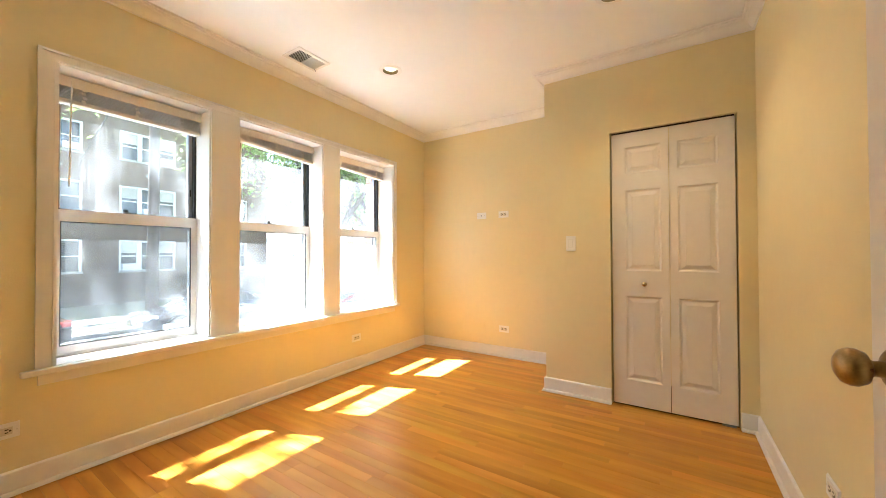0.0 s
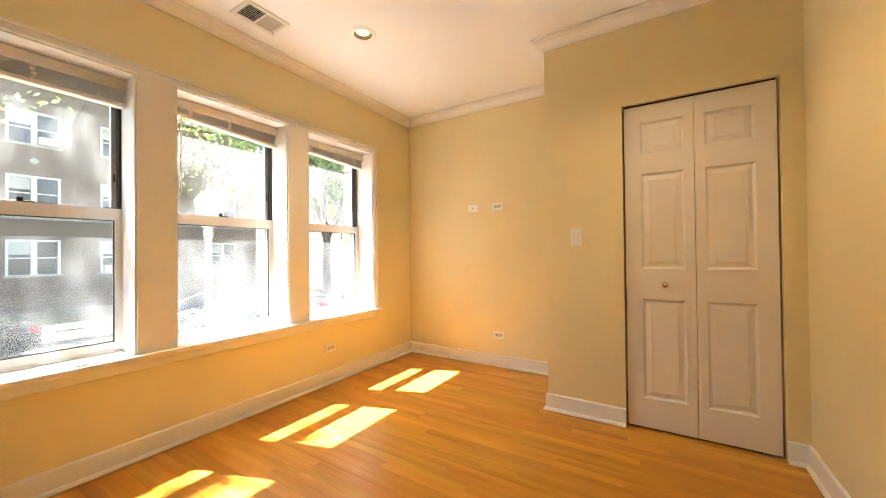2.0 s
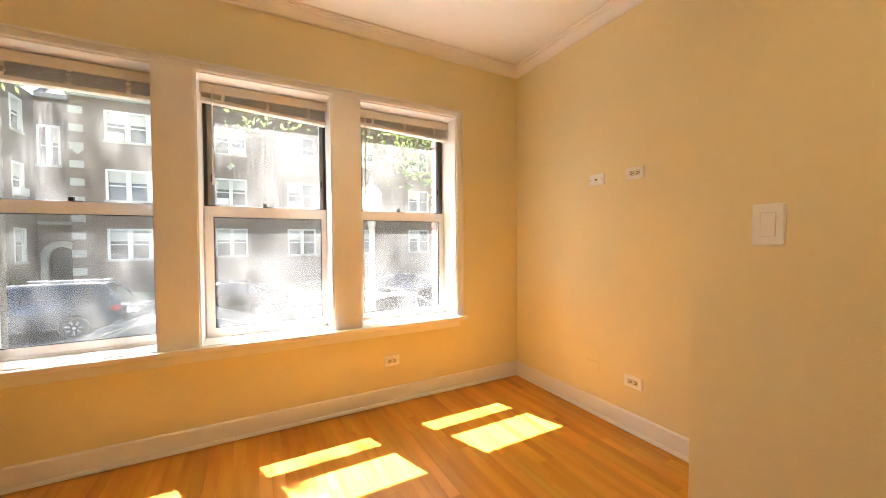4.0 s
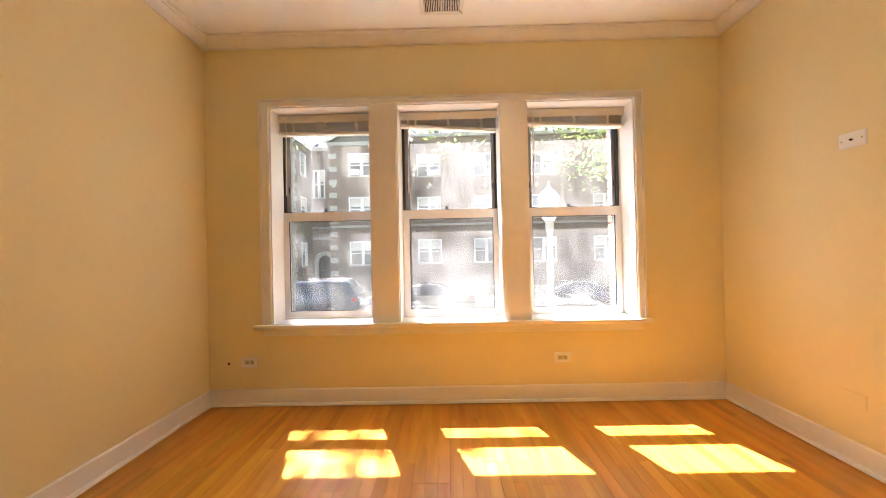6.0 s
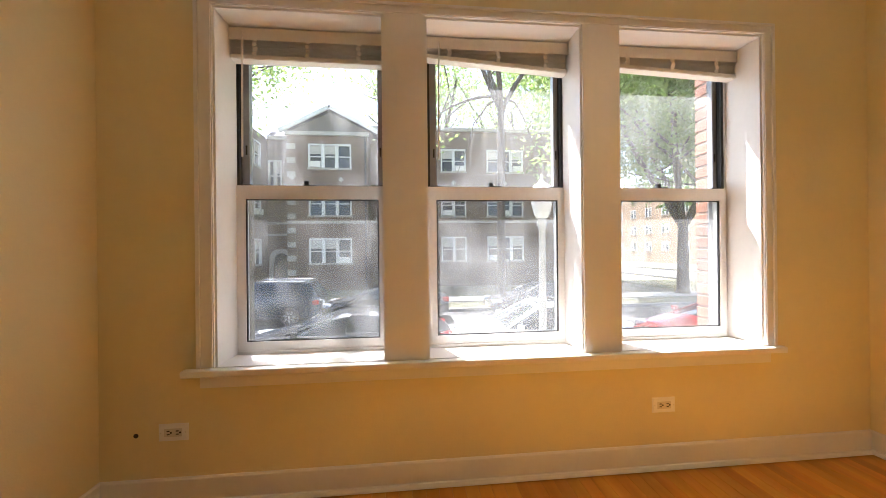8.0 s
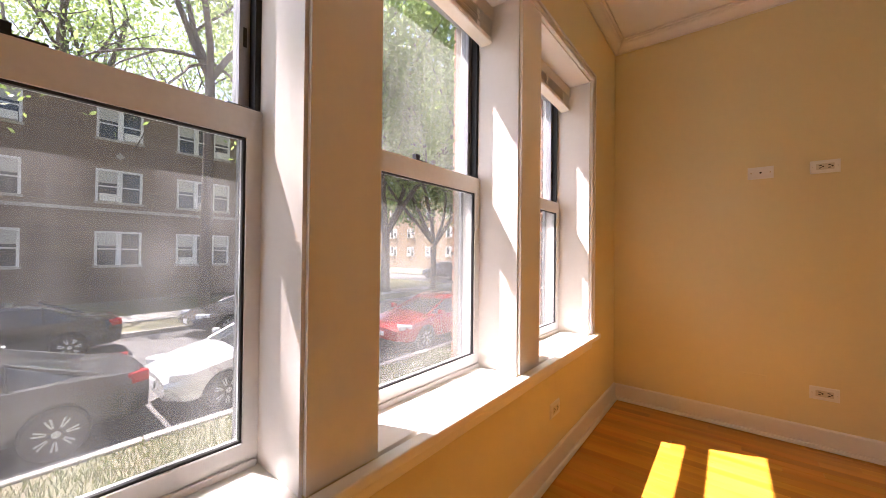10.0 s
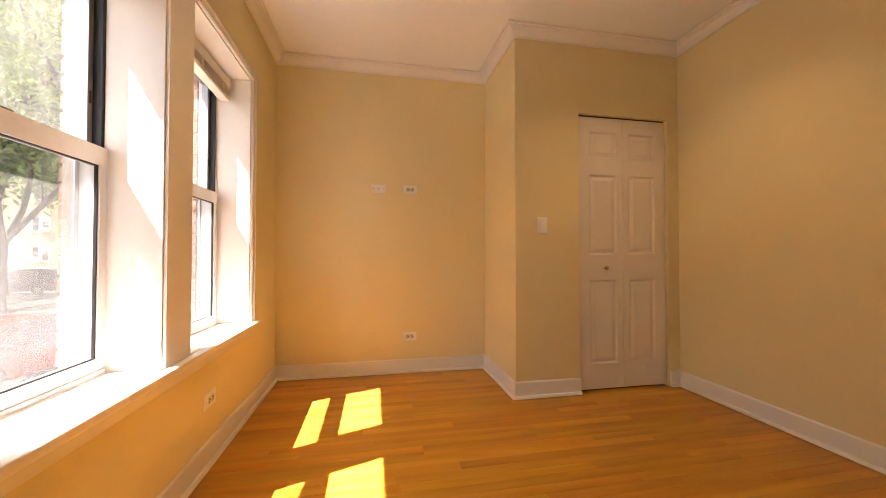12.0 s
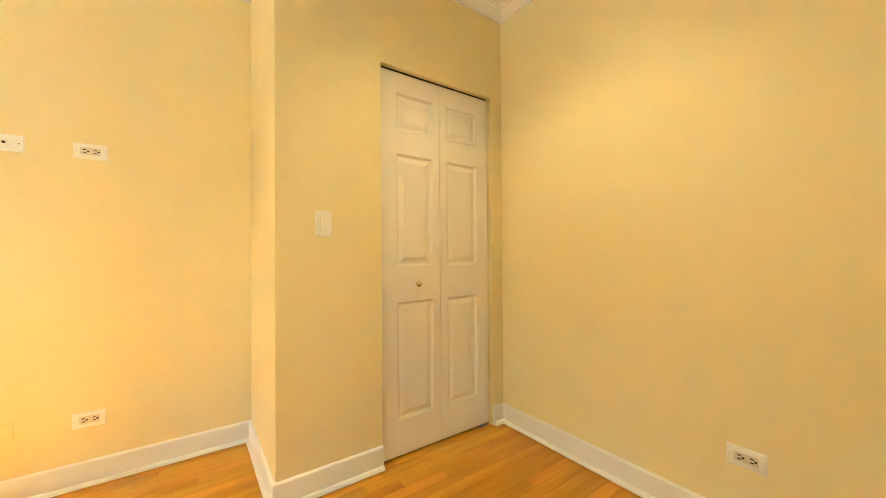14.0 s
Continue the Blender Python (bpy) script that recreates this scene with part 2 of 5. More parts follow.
CAN_IN = surface("can_baffle", (0.16, 0.11, 0.05), (0.12, 0.08, 0.035), 9.0, 0.35, metal=0.4)
BULB = glow("lamp_bulb", (1.0, 0.86, 0.42), 0.10)
BRICK = surface("red_brick", (0.38, 0.19, 0.13), (0.30, 0.14, 0.09), 9.0, 0.9, bump=0.5, bump_scale=60, vary=0.25)
MORTAR = surface("mortar", (0.34, 0.30, 0.26), (0.28, 0.25, 0.21), 20.0, 0.95, bump=0.4, bump_scale=120)
STONE = surface("limestone", (0.46, 0.43, 0.37), (0.38, 0.35, 0.30), 3.0, 0.85, bump=0.3, bump_scale=40)

# ---- builders ----


def box(bm, x0, x1, y0, y1, z0, z1, m=None):
    g = bmesh.ops.create_cube(bm, size=1.0, matrix=Matrix.Translation(((x0 + x1) / 2, (y0 + y1) / 2, (z0 + z1) / 2)) @ Matrix.Diagonal((x1 - x0, y1 - y0, z1 - z0, 1)))
    if m is not None:
        bmesh.ops.transform(bm, matrix=m, verts=g["verts"])
    return g["verts"]


def soft_box(x0, x1, y0, y1, z0, z1, r=0.003, seg=2):
    bm = bmesh.new()
    box(bm, x0, x1, y0, y1, z0, z1)
    bmesh.ops.bevel(bm, geom=bm.edges[:], offset=r, segments=seg, affect="EDGES", profile=0.6)
    return bm


def rod(bm, a, b, r0, r1=None, n=12):
    a, b = Vector(a), Vector(b)
    m = Matrix.Translation((a + b) / 2) @ (b - a).to_track_quat("Z", "Y").to_matrix().to_4x4()
    bmesh.ops.create_cone(bm, cap_ends=True, segments=n, radius1=r0, radius2=r0 if r1 is None else r1, depth=(b - a).length, matrix=m)


def lathe(bm, profile, m, n=28, caps=True):
    """Turns (radius, height) pairs about local z; without caps the ends stay open."""
    rings = [[bm.verts.new(m @ Vector((r * math.cos(2 * math.pi * i / n), r * math.sin(2 * math.pi * i / n), h))) for i in range(n)] for r, h in profile]
    for p, q in zip(rings, rings[1:]):
        for i in range(n):
            bm.faces.new((p[i], p[(i + 1) % n], q[(i + 1) % n], q[i]))
    for ring, flip in ((rings[0], True), (rings[-1], False)):
        if caps:
            bm.faces.new(ring[::-1] if flip else ring)


def mesh_object(name, bm, material, smooth=False):
    bmesh.ops.recalc_face_normals(bm, faces=bm.faces[:])
    me = bpy.data.meshes.new(name)
    bm.to_mesh(me)
    bm.free()
    me.materials.append(material)
    if smooth:
        for p in me.polygons:
            p.use_smooth = True
        me.set_sharp_from_angle(angle=radians(smooth if smooth is not True else 40))
    return new(name, me)


def part(name, bm, material, parent, label="", smooth=False):
    ob = mesh_object(name, bm, material, smooth)
    ob.parent = parent
    if parent.parent is None:
        ob.matrix_parent_inverse = Matrix.Translation(-parent.location)
    if label:
        ob["label"] = label
    return ob


def room_side_only(ob):
    """Keeps the first material on the side that faces the room, the clear one elsewhere."""
    ob.data.materials.append(CLEAR)
    for p in ob.data.polygons:
        p.material_index = 0 if p.normal.x > 0.9 else 1
    return ob


def thing(name, at, label, category, group="", kind=""):
    e = new(name)
    e.empty_display_size = 0.1
    e.location = at
    return tagged(e, label, category, group, kind)


def holed_wall(axis, c0, c1, u0, u1, z0, z1, holes):
    """A wall c0..c1 thick across the axis, u0..u1 long, with rectangular openings (u0, u1, z0, z1) through it."""
    bm = bmesh.new()
    us = sorted({u0, u1, *(h[0] for h in holes), *(h[1] for h in holes)})
    zs = sorted({z0, z1, *(h[2] for h in holes), *(h[3] for h in holes)})

    def solid(i, j):
        if not (0 <= i < len(us) - 1 and 0 <= j < len(zs) - 1):
            return False
        u, z = (us[i] + us[i + 1]) / 2, (zs[j] + zs[j + 1]) / 2
        return not any(h[0] < u < h[1] and h[2] < z < h[3] for h in holes)

    def pt(c, u, z):
        return (c, u, z) if axis == "x" else (u, c, z)

    for i in range(len(us) - 1):
        for j in range(len(zs) - 1):
            if not solid(i, j):
                continue
            a, b, lo, hi = us[i], us[i + 1], zs[j], zs[j + 1]
            quads = [[pt(c, a, lo), pt(c, b, lo), pt(c, b, hi), pt(c, a, hi)] for c in (c0, c1)]
            for di, dj, p, q in ((-1, 0, (a, lo), (a, hi)), (1, 0, (b, lo), (b, hi)), (0, -1, (a, lo), (b, lo)), (0, 1, (a, hi), (b, hi))):
                if not solid(i + di, j + dj):
                    quads.append([pt(c0, *p), pt(c1, *p), pt(c1, *q), pt(c0, *q)])
            for qd in quads:
                bm.faces.new([bm.verts.new(v) for v in qd])
    bmesh.ops.remove_doubles(bm, verts=bm.verts[:], dist=1e-5)
    return bm


def sweep(path, profile, closed=False):
    """Carries a profile of (out from wall, height) along a plan path whose room lies on its left, mitred at the corners."""
    bm = bmesh.new()
    pts = [Vector(p) for p in path]
    n = len(pts)
    rings = []
    for i, p in enumerate(pts):
        norms = []
        for a, b in ((i - 1, i), (i, i + 1)):
            if closed or (0 <= a and b < n):
                d = (pts[b % n] - pts[a % n]).normalized()
                norms.append(Vector((-d.y, d.x)))
        off = norms[0] if len(norms) == 1 else (norms[0] + norms[1]) / (1 + norms[0].dot(norms[1]))
        rings.append([bm.verts.new((p.x + off.x * d, p.y + off.y * d, z)) for d, z in profile])
    k = len(profile)
    for i in range(n if closed else n - 1):
        a, b = rings[i], rings[(i + 1) % n]
        for j in range(k):
            bm.faces.new((a[j], a[(j + 1) % k], b[(j + 1) % k], b[j]))
    if not closed:
        bm.faces.new(rings[0])
        bm.faces.new(rings[-1][::-1])
    return bm


def structure(name, bm, material, label, category, smooth=False):
    return tagged(mesh_object(name, bm, material, smooth), label, category, kind="structure")


# ---- the room ----
RX, CY, CX, FY, CEIL_Z = 3.0, 2.870, 1.701, 3.553, 2.545
OUT = -0.37
WIN = [(0.448, 1.150), (1.332, 2.052), (2.230, 2.965)]
SASH = [(0.450, 1.146), (1.346, 2.047), (2.253, 2.945)]
SILL_Z, HEAD_Z = 0.560, 2.064
DX0, DX1, DOOR_H = 2.179, 2.910, 1.985
EX0, EX1 = 2.08, 2.935

structure("wall_west", holed_wall("x", -0.188, 0.0, -0.12, FY + 0.12, -0.05, 2.70, [(a, b, SILL_Z - 0.03, HEAD_Z) for a, b in WIN]), WALL, "cream painted plaster wall with three tall windows", "wall")
structure("wall_north", holed_wall("y", FY, FY + 0.12, 0.0, CX + 0.1, -0.05, 2.70, []), WALL, "cream painted plaster wall of the alcove", "wall")
structure("wall_closet_side", holed_wall("x", CX, CX + 0.1, CY + 0.10, FY, -0.05, 2.70, []), WALL, "cream painted side wall of the closet", "wall")
structure("wall_closet", holed_wall("y", CY, CY + 0.10, CX, RX, -0.05, 2.70, [(DX0, DX1, -0.05, DOOR_H)]), WALL, "cream painted closet wall with a bifold door opening", "wall")
structure("wall_east", holed_wall("x", RX, RX + 0.12, -0.12, FY + 0.12, -0.05, 2.70, []), WALL, "long plain cream painted wall", "wall")
structure("wall_south", holed_wall("y", -0.12, 0.0, 0.0, RX, -0.05, 2.70, [(EX0, EX1, -0.05, 2.06)]), WALL, "cream painted wall with the entry doorway", "wall")
structure("wall_closet_back", holed_wall("y", FY, FY + 0.12, CX + 0.1, RX, -0.05, 2.70, []), WALL, "plain closet back wall", "wall")
CANS = [(0.713, 2.125), (2.294, 2.170)]
bm = holed_wall("x", CEIL_Z, 2.72, -0.12, FY + 0.12, -0.188, RX + 0.12, [(y - 0.060, y + 0.060, x - 0.060, x + 0.060) for x, y in CANS])
for v in bm.verts:
    v.co = (v.co.z, v.co.y, v.co.x)
structure("ceiling", bm, CEIL, "smooth off-white painted ceiling", "ceiling")

# hallway shell behind the doorway
bm = bmesh.new()
box(bm, 1.3, 1.4, -1.7, -0.12, -0.05, 2.6)
box(bm, 3.6, 3.7, -1.7, -0.12, -0.05, 2.6)
box(bm, 1.3, 3.7, -1.8, -1.7, -0.05, 2.6)
box(bm, 3.022, 3.7, -0.12, -0.02, -0.05, 2.6)
structure("hall_wall", bm, WALL, "plain cream hallway walls outside the doorway", "wall")
bm = bmesh.new()
box(bm, 1.3, 3.7, -1.8, -0.12, 2.6, 2.7)
structure("hall_ceiling", bm, CEIL, "plain hallway ceiling", "ceiling")

CROWN = [(0.0, 2.47), (0.008, 2.47), (0.0104, 2.4777), (0.0176, 2.4823), (0.0288, 2.4916), (0.04, 2.5055), (0.0464, 2.5178), (0.056, 2.5224), (0.0592, 2.5301), (0.0704, 2.5332), (0.072, 2.544), (0.0, 2.544)]
ROOM = [(0, 0), (RX, 0), (RX, CY), (CX, CY), (CX, FY), (0, FY)]
structure("trim_crown", sweep(ROOM, CROWN, True), TRIM, "white stepped crown moulding round the ceiling", "moulding", 30)
BASE = [(0.0, 0.005), (0.0, 0.114), (0.006, 0.114), (0.012, 0.108), (0.014, 0.098), (0.014, 0.024), (0.022, 0.022), (0.028, 0.014), (0.030, 0.005)]
structure("baseboard_1", sweep([(EX1, 0), (RX, 0), (RX, CY), (DX1, CY)], BASE), TRIM, "white baseboard with quarter-round shoe", "baseboard", 30)
structure("baseboard_2", sweep([(DX0, CY), (CX, CY), (CX, FY), (0, FY), (0, 0), (EX0, 0)], BASE), TRIM, "white baseboard with quarter-round shoe", "baseboard", 30)

# ---- windows ----
structure("trim_window_casing", holed_wall("x", 0.001, 0.012, 0.392, 3.010, SILL_Z + 0.002, 2.108, [(a, b, SILL_Z, HEAD_Z) for a, b in WIN]), TRIM, "flat white casing and mullions round three windows", "casing")
bm = bmesh.new()
for p in ((0.392, 3.010, 2.100, 2.112), (0.382, 0.396, SILL_Z + 0.002, 2.112), (3.006, 3.020, SILL_Z + 0.002, 2.112)):
    box(bm, 0.001, 0.020, *p)
box(bm, 0.012, 0.016, WIN[0][0] - 0.010, WIN[0][0] - 0.004, SILL_Z + 0.002, HEAD_Z + 0.010)
box(bm, 0.012, 0.016, WIN[2][1] + 0.004, WIN[2][1] + 0.010, SILL_Z + 0.002, HEAD_Z + 0.010)
box(bm, 0.012, 0.016, WIN[0][0] - 0.004, WIN[2][1] + 0.004, HEAD_Z + 0.004, HEAD_Z + 0.010)
structure("trim_backband", bm, TRIM, "narrow white back band round the window casing", "casing")
structure("trim_apron", soft_box(0.001, 0.014, 0.392, 2.99, 0.478, 0.534), TRIM, "white painted apron board under the window stool", "apron")


def window(i, a, b, y0, y1):
    w = thing("window_%d" % (i + 1), (-0.2, (a + b) / 2, SILL_Z), "white double-hung window with dusty panes, its blind drawn up", "window", "", "structure")
    # white linings of the opening: sides, head and stool
    bm = bmesh.new()
    for p, q in ((a, a + 0.008), (b - 0.008, b)):
        box(bm, -0.1870, 0.0, p, q, SILL_Z, HEAD_Z)
    box(bm, -0.1870, 0.0, a + 0.008, b - 0.008, HEAD_Z - 0.008, HEAD_Z)
    part("reveal_lining", bm, TRIM, w, "white painted reveal")
    bm = soft_box(-0.2020, 0.0, a, b, SILL_Z - 0.03, SILL_Z)
    part("window_stool", bm, TRIM, w, "deep white painted window stool")
    # outer frame and the tracks
    bm = bmesh.new()
    for p, q in ((y0 - 0.03, y0), (y1, y1 + 0.03)):
        box(bm, -0.2840, -0.1880, p, q, 0.50, 2.10)
    box(bm, -0.2840, -0.1880, y0, y1, 2.03, 2.10)
    box(bm, -0.2840, -0.1880, y0, y1, 0.50, 0.545)
    part("window_frame", bm, VINYL, w)
    bm = bmesh.new()
    for p, q in ((y0, y0 + 0.016), (y1 - 0.016, y1)):
        box(bm, -0.2470, -0.1890, p, q, 1.352, 2.03)
    part("track", bm, TRACK, w, "black sash track")
    # lower sash, inside
    low = part("lower_sash", holed_wall("x", -0.2120, -0.1760, y0 + 0.002, y1 - 0.002, 0.545, 1.348, [(y0 + 0.045, y1 - 0.036, 0.615, 1.284)]), VINYL, w)
    g = room_side_only(part("pane", soft_box(-0.1960, -0.1920, y0 + 0.044, y1 - 0.035, 0.614, 1.285, 0.0005, 1), GLASS_LOW, low, "dusty streaked pane"))
    g.visible_shadow = False
    part("gasket", holed_wall("x", -0.1918, -0.1820, y0 + 0.045, y1 - 0.036, 0.615, 1.284, [(y0 + 0.050, y1 - 0.041, 0.620, 1.279)]), TRACK, low, "black glazing gasket")
    bm = soft_box(-0.1760, -0.1680, y0 + 0.01, y1 - 0.01, 0.548, 0.575, 0.002)
    part("lift_rail", bm, VINYL, low)
    # upper sash, outside
    up = part("upper_sash", holed_wall("x", -0.2500, -0.2160, y0 + 0.017, y1 - 0.017, 1.305, 2.03, [(y0 + 0.050, y1 - 0.040, 1.350, 1.985)]), ALU, w, "grey upper sash")
    g = room_side_only(part("pane", soft_box(-0.2340, -0.2300, y0 + 0.049, y1 - 0.039, 1.349, 1.986, 0.0005, 1), GLASS, up, "dusty streaked pane"))
    g.visible_shadow = False
    for yy in (y0 + 0.033, y1 - 0.032):
        part("pull_slot", soft_box(-0.2160, -0.2145, yy, yy + 0.008, 1.50, 1.545, 0.0006, 1), SLOT, up)
    # latch and tilt latches on the meeting rail
    c = (y0 + y1) / 2 - 0.01
    bm = soft_box(-0.2040, -0.1820, c - 0.028, c + 0.03, 1.348, 1.355, 0.002)
    box(bm, -0.2020, -0.1860, c - 0.028, c - 0.008, 1.353, 1.372)
    part("sash_lock", bm, LATCH, low, "black cam lock")
    for yy in (y0 + 0.004, y1 - 0.075):
        part("tilt_latch", soft_box(-0.2080, -0.1840, yy, yy + 0.07, 1.348, 1.354, 0.002), LATCH, low)
    # half screen outside
    sc = part("insect_screen", holed_wall("x", -0.2740, -0.2620, y0 + 0.002, y1 - 0.002, 0.546, 1.36, [(y0 + 0.02, y1 - 0.02, 0.566, 1.335)]), ALU, w, "half insect screen")
    bm = bmesh.new()
    box(bm, -0.2685, -0.2675, y0 + 0.018, y1 - 0.018, 0.564, 1.337)
    room_side_only(part("mesh", bm, SCREEN, sc))


def blind(a, b, left_z, right_z, cord_side):
    """A drawn-up slatted blind: head rail, slat stack, bottom rail hanging askew, tapes and wand."""
    y0, y1 = a + 0.012, b - 0.012
    r = thing("window_blind", (-0.15, (a + b) / 2, 2.06), "drawn-up white slatted blind with a sagging stack", "blind", "blinds in the windows")
    part("head_rail", soft_box(-0.165, -0.122, y0, y1, 2.012, 2.050, 0.003), BLIND, r)
    part("valance", soft_box(-0.120, -0.116, y0 - 0.004, y1 + 0.004, 1.994, 2.050, 0.001, 1), BLIND, r)

    def at(y):
        return left_z + (right_z - left_z) * (y - y0) / (y1 - y0)

    top = 2.012
    n = 11
    for k in range(n):
        bm = bmesh.new()
        f = (k + 0.5) / n
        za, zb = [lo + 0.016 + (top - lo - 0.016) * f for lo in (left_z, right_z)]
        jig = random.uniform(-0.003, 0.003)
        vs = []
        for yy, zz in ((y0 + 0.004, za), (y1 - 0.004, zb)):
            vs.append([bm.verts.new((xx + jig, yy, zz + h)) for xx, h in ((-0.168, -0.001), (-0.156, 0.0015), (-0.144, 0.002), (-0.132, 0.0008), (-0.120, -0.002), (-0.120, -0.0032), (-0.144, 0.0008), (-0.168, -0.0022))])
        for j in range(8):
            bm.faces.new((vs[0][j], vs[0][(j + 1) % 8], vs[1][(j + 1) % 8], vs[1][j]))
        bm.faces.new(vs[0])
        bm.faces.new(vs[1][::-1])
        part("slat", bm, BLIND, r)
    bm = bmesh.new()
    m = Matrix.Translation((-0.144, (y0 + y1) / 2, (left_z + right_z) / 2 + 0.006)) @ Matrix.Rotation(math.atan2(right_z - left_z, y1 - y0), 4, "X")
    box(bm, -0.027, 0.027, -(y1 - y0) / 2, (y1 - y0) / 2, -0.009, 0.011, m)
    bmesh.ops.bevel(bm, geom=bm.edges[:], offset=0.003, segments=2, affect="EDGES")
    part("bottom_rail", bm, BLIND, r)
    for f in (0.16, 0.5, 0.84):
        y = y0 + f * (y1 - y0)
        bm = bmesh.new()
        for k in range(4):
            z = at(y) + 0.012 + (top - at(y) - 0.012) * k / 4
            box(bm, -0.118, -0.114, y - 0.010 + 0.004 * (k % 2), y + 0.008 + 0.004 * (k % 2), z, z + 0.016)
        part("ladder_tape", bm, BLIND, r)
    y = y0 + 0.06 if cord_side else y0 + 0.075
    bm = bmesh.new()
    rod(bm, (-0.105, y, 2.025), (-0.108, y - 0.006, 1.465), 0.0035, 0.0045, 8)
    part("tilt_wand", bm, BLIND, r, smooth=True)


for i, ((a, b), (p, q)) in enumerate(zip(WIN, SASH)):
    window(i, a, b, p, q)
for (a, b), lz, rz in zip(WIN, (1.912, 1.952, 1.948), (1.908, 1.904, 1.914)):
    blind(a, b, lz, rz, True)

# stool nosing: one board in front of all three windows
structure("trim_stool_nosing", soft_box(0.0125, 0.050, 0.335, 3.040, SILL_Z - 0.028, SILL_Z, 0.006, 3), TRIM, "white rounded stool nosing across the windows", "sill")

# exterior masonry round the windows
structure("wall_outside", holed_wall("x", OUT + 0.012, -0.286, -6.0, 9.0, -1.7, 8.0, [(a + 0.010, b + (0.055 if b < 2.9 else -0.020), 0.49, 2.117) for a, b in WIN]), MORTAR, "brick outside wall of the building", "wall")
for a, b in WIN:
    structure("trim_outside_sill", soft_box(OUT - 0.04, -0.287, a + 0.008, b + (0.057 if b < 2.9 else -0.018), 0.42, 0.497, 0.006), STONE, "weathered limestone outside sill", "sill")
    structure("trim_lintel", soft_box(OUT - 0.004, -0.2865, a - 0.06, b + 0.10, 2.115, 2.30, 0.004), STONE, "limestone lintel over the window", "lintel")

# ---- closet door ----
def panel_leaf(x0, x1, y, z0, z1, rects):
    """A moulded leaf facing -y: flat stiles and rails with sunk grooves and raised fields."""
    bm = bmesh.new()
    xs = sorted({x0, x1, *(v for r in rects for v in r[:2])})
    zs = sorted({z0, z1, *(v for r in rects for v in r[2:])})
    front = {}

    def v(x, z, d=0.0):
        k = (round(x, 5), round(z, 5), round(d, 5))
        if k not in front:
            front[k] = bm.verts.new((x, y + d, z))
        return front[k]

    for i in range(len(xs) - 1):
        for j in range(len(zs) - 1):
            cx, cz = (xs[i] + xs[i + 1]) / 2, (zs[j] + zs[j + 1]) / 2
            if not any(r[0] < cx < r[1] and r[2] < cz < r[3] for r in rects):
                bm.faces.new([v(xs[i], zs[j]), v(xs[i + 1], zs[j]), v(xs[i + 1], zs[j + 1]), v(xs[i], zs[j + 1])])
    for r in rects:
        # ogee into a groove, then a slope up to the raised field
        steps = [(0.0, 0.0), (0.005, 0.004), (0.010, 0.0085), (0.016, 0.0095), (0.020, 0.009), (0.040, 0.003), (0.043, 0.0015)]
        loops = [[v(r[0] + o, r[2] + o, d), v(r[1] - o, r[2] + o, d), v(r[1] - o, r[3] - o, d), v(r[0] + o, r[3] - o, d)] for o, d in steps]
        for p, q in zip(loops, loops[1:]):
            for k in range(4):
                bm.faces.new((p[k], p[(k + 1) % 4], q[(k + 1) % 4], q[k]))
        bm.faces.new(loops[-1])
    box(bm, x0, x1, y + 0.012, y + 0.034, z0, z1)
    # edges between the front skin and the core
    for p, q in (((x0, z0), (x1, z0)), ((x1, z0), (x1, z1)), ((x1, z1), (x0, z1)), ((x0, z1), (x0, z0))):
        bm.faces.new([bm.verts.new(c) for c in ((p[0], y, p[1]), (q[0], y, q[1]), (q[0], y + 0.012, q[1]), (p[0], y + 0.012, p[1]))])
    return bm


bifold = thing("closet_door", (2.548, 2.900, 0.012), "white moulded six-panel bifold closet door, closed", "door", kind="structure")
DY = CY + 0.026
mid = 2.546
leaves = []
for x0, x1, p0, p1 in ((DX0 + 0.010, mid - 0.0015, 2.276, 2.498), (mid + 0.0015, DX1 - 0.009, 2.594, 2.814)):
    leaves.append(part("door_leaf", panel_leaf(x0, x1, DY, 0.014, 1.972, [(p0, p1, 0.192, 0.794), (p0, p1, 0.975, 1.556), (p0, p1, 1.677, 1.868)]), DOOR, bifold))
bm = bmesh.new()
lathe(bm, [(0.006, 0.0), (0.006, 0.010), (0.010, 0.014), (0.0155, 0.020), (0.0165, 0.026), (0.013, 0.032), (0.004, 0.035)], Matrix.Translation((2.394, DY, 0.883)) @ Matrix.Rotation(radians(90), 4, "X"), 20)
part("knob", bm, SATIN, leaves[0], "small satin brass knob", 60)
# black strip in the gap over the leaves gives the gap its shade
bm = bmesh.new()
box(bm, DX0 + 0.01, DX1 - 0.01, DY + 0.004, DY + 0.03, 1.975, DOOR_H - 0.001)
part("top_gap_strip", bm, TRACK, bifold, "black track strip for the shade in the top gap")
bm = bmesh.new()
box(bm, DX1 - 0.09, DX1 - 0.02, DY - 0.006, DY + 0.025, 0.001, 0.006)
part("pivot_bracket", bm, ALU, bifold)

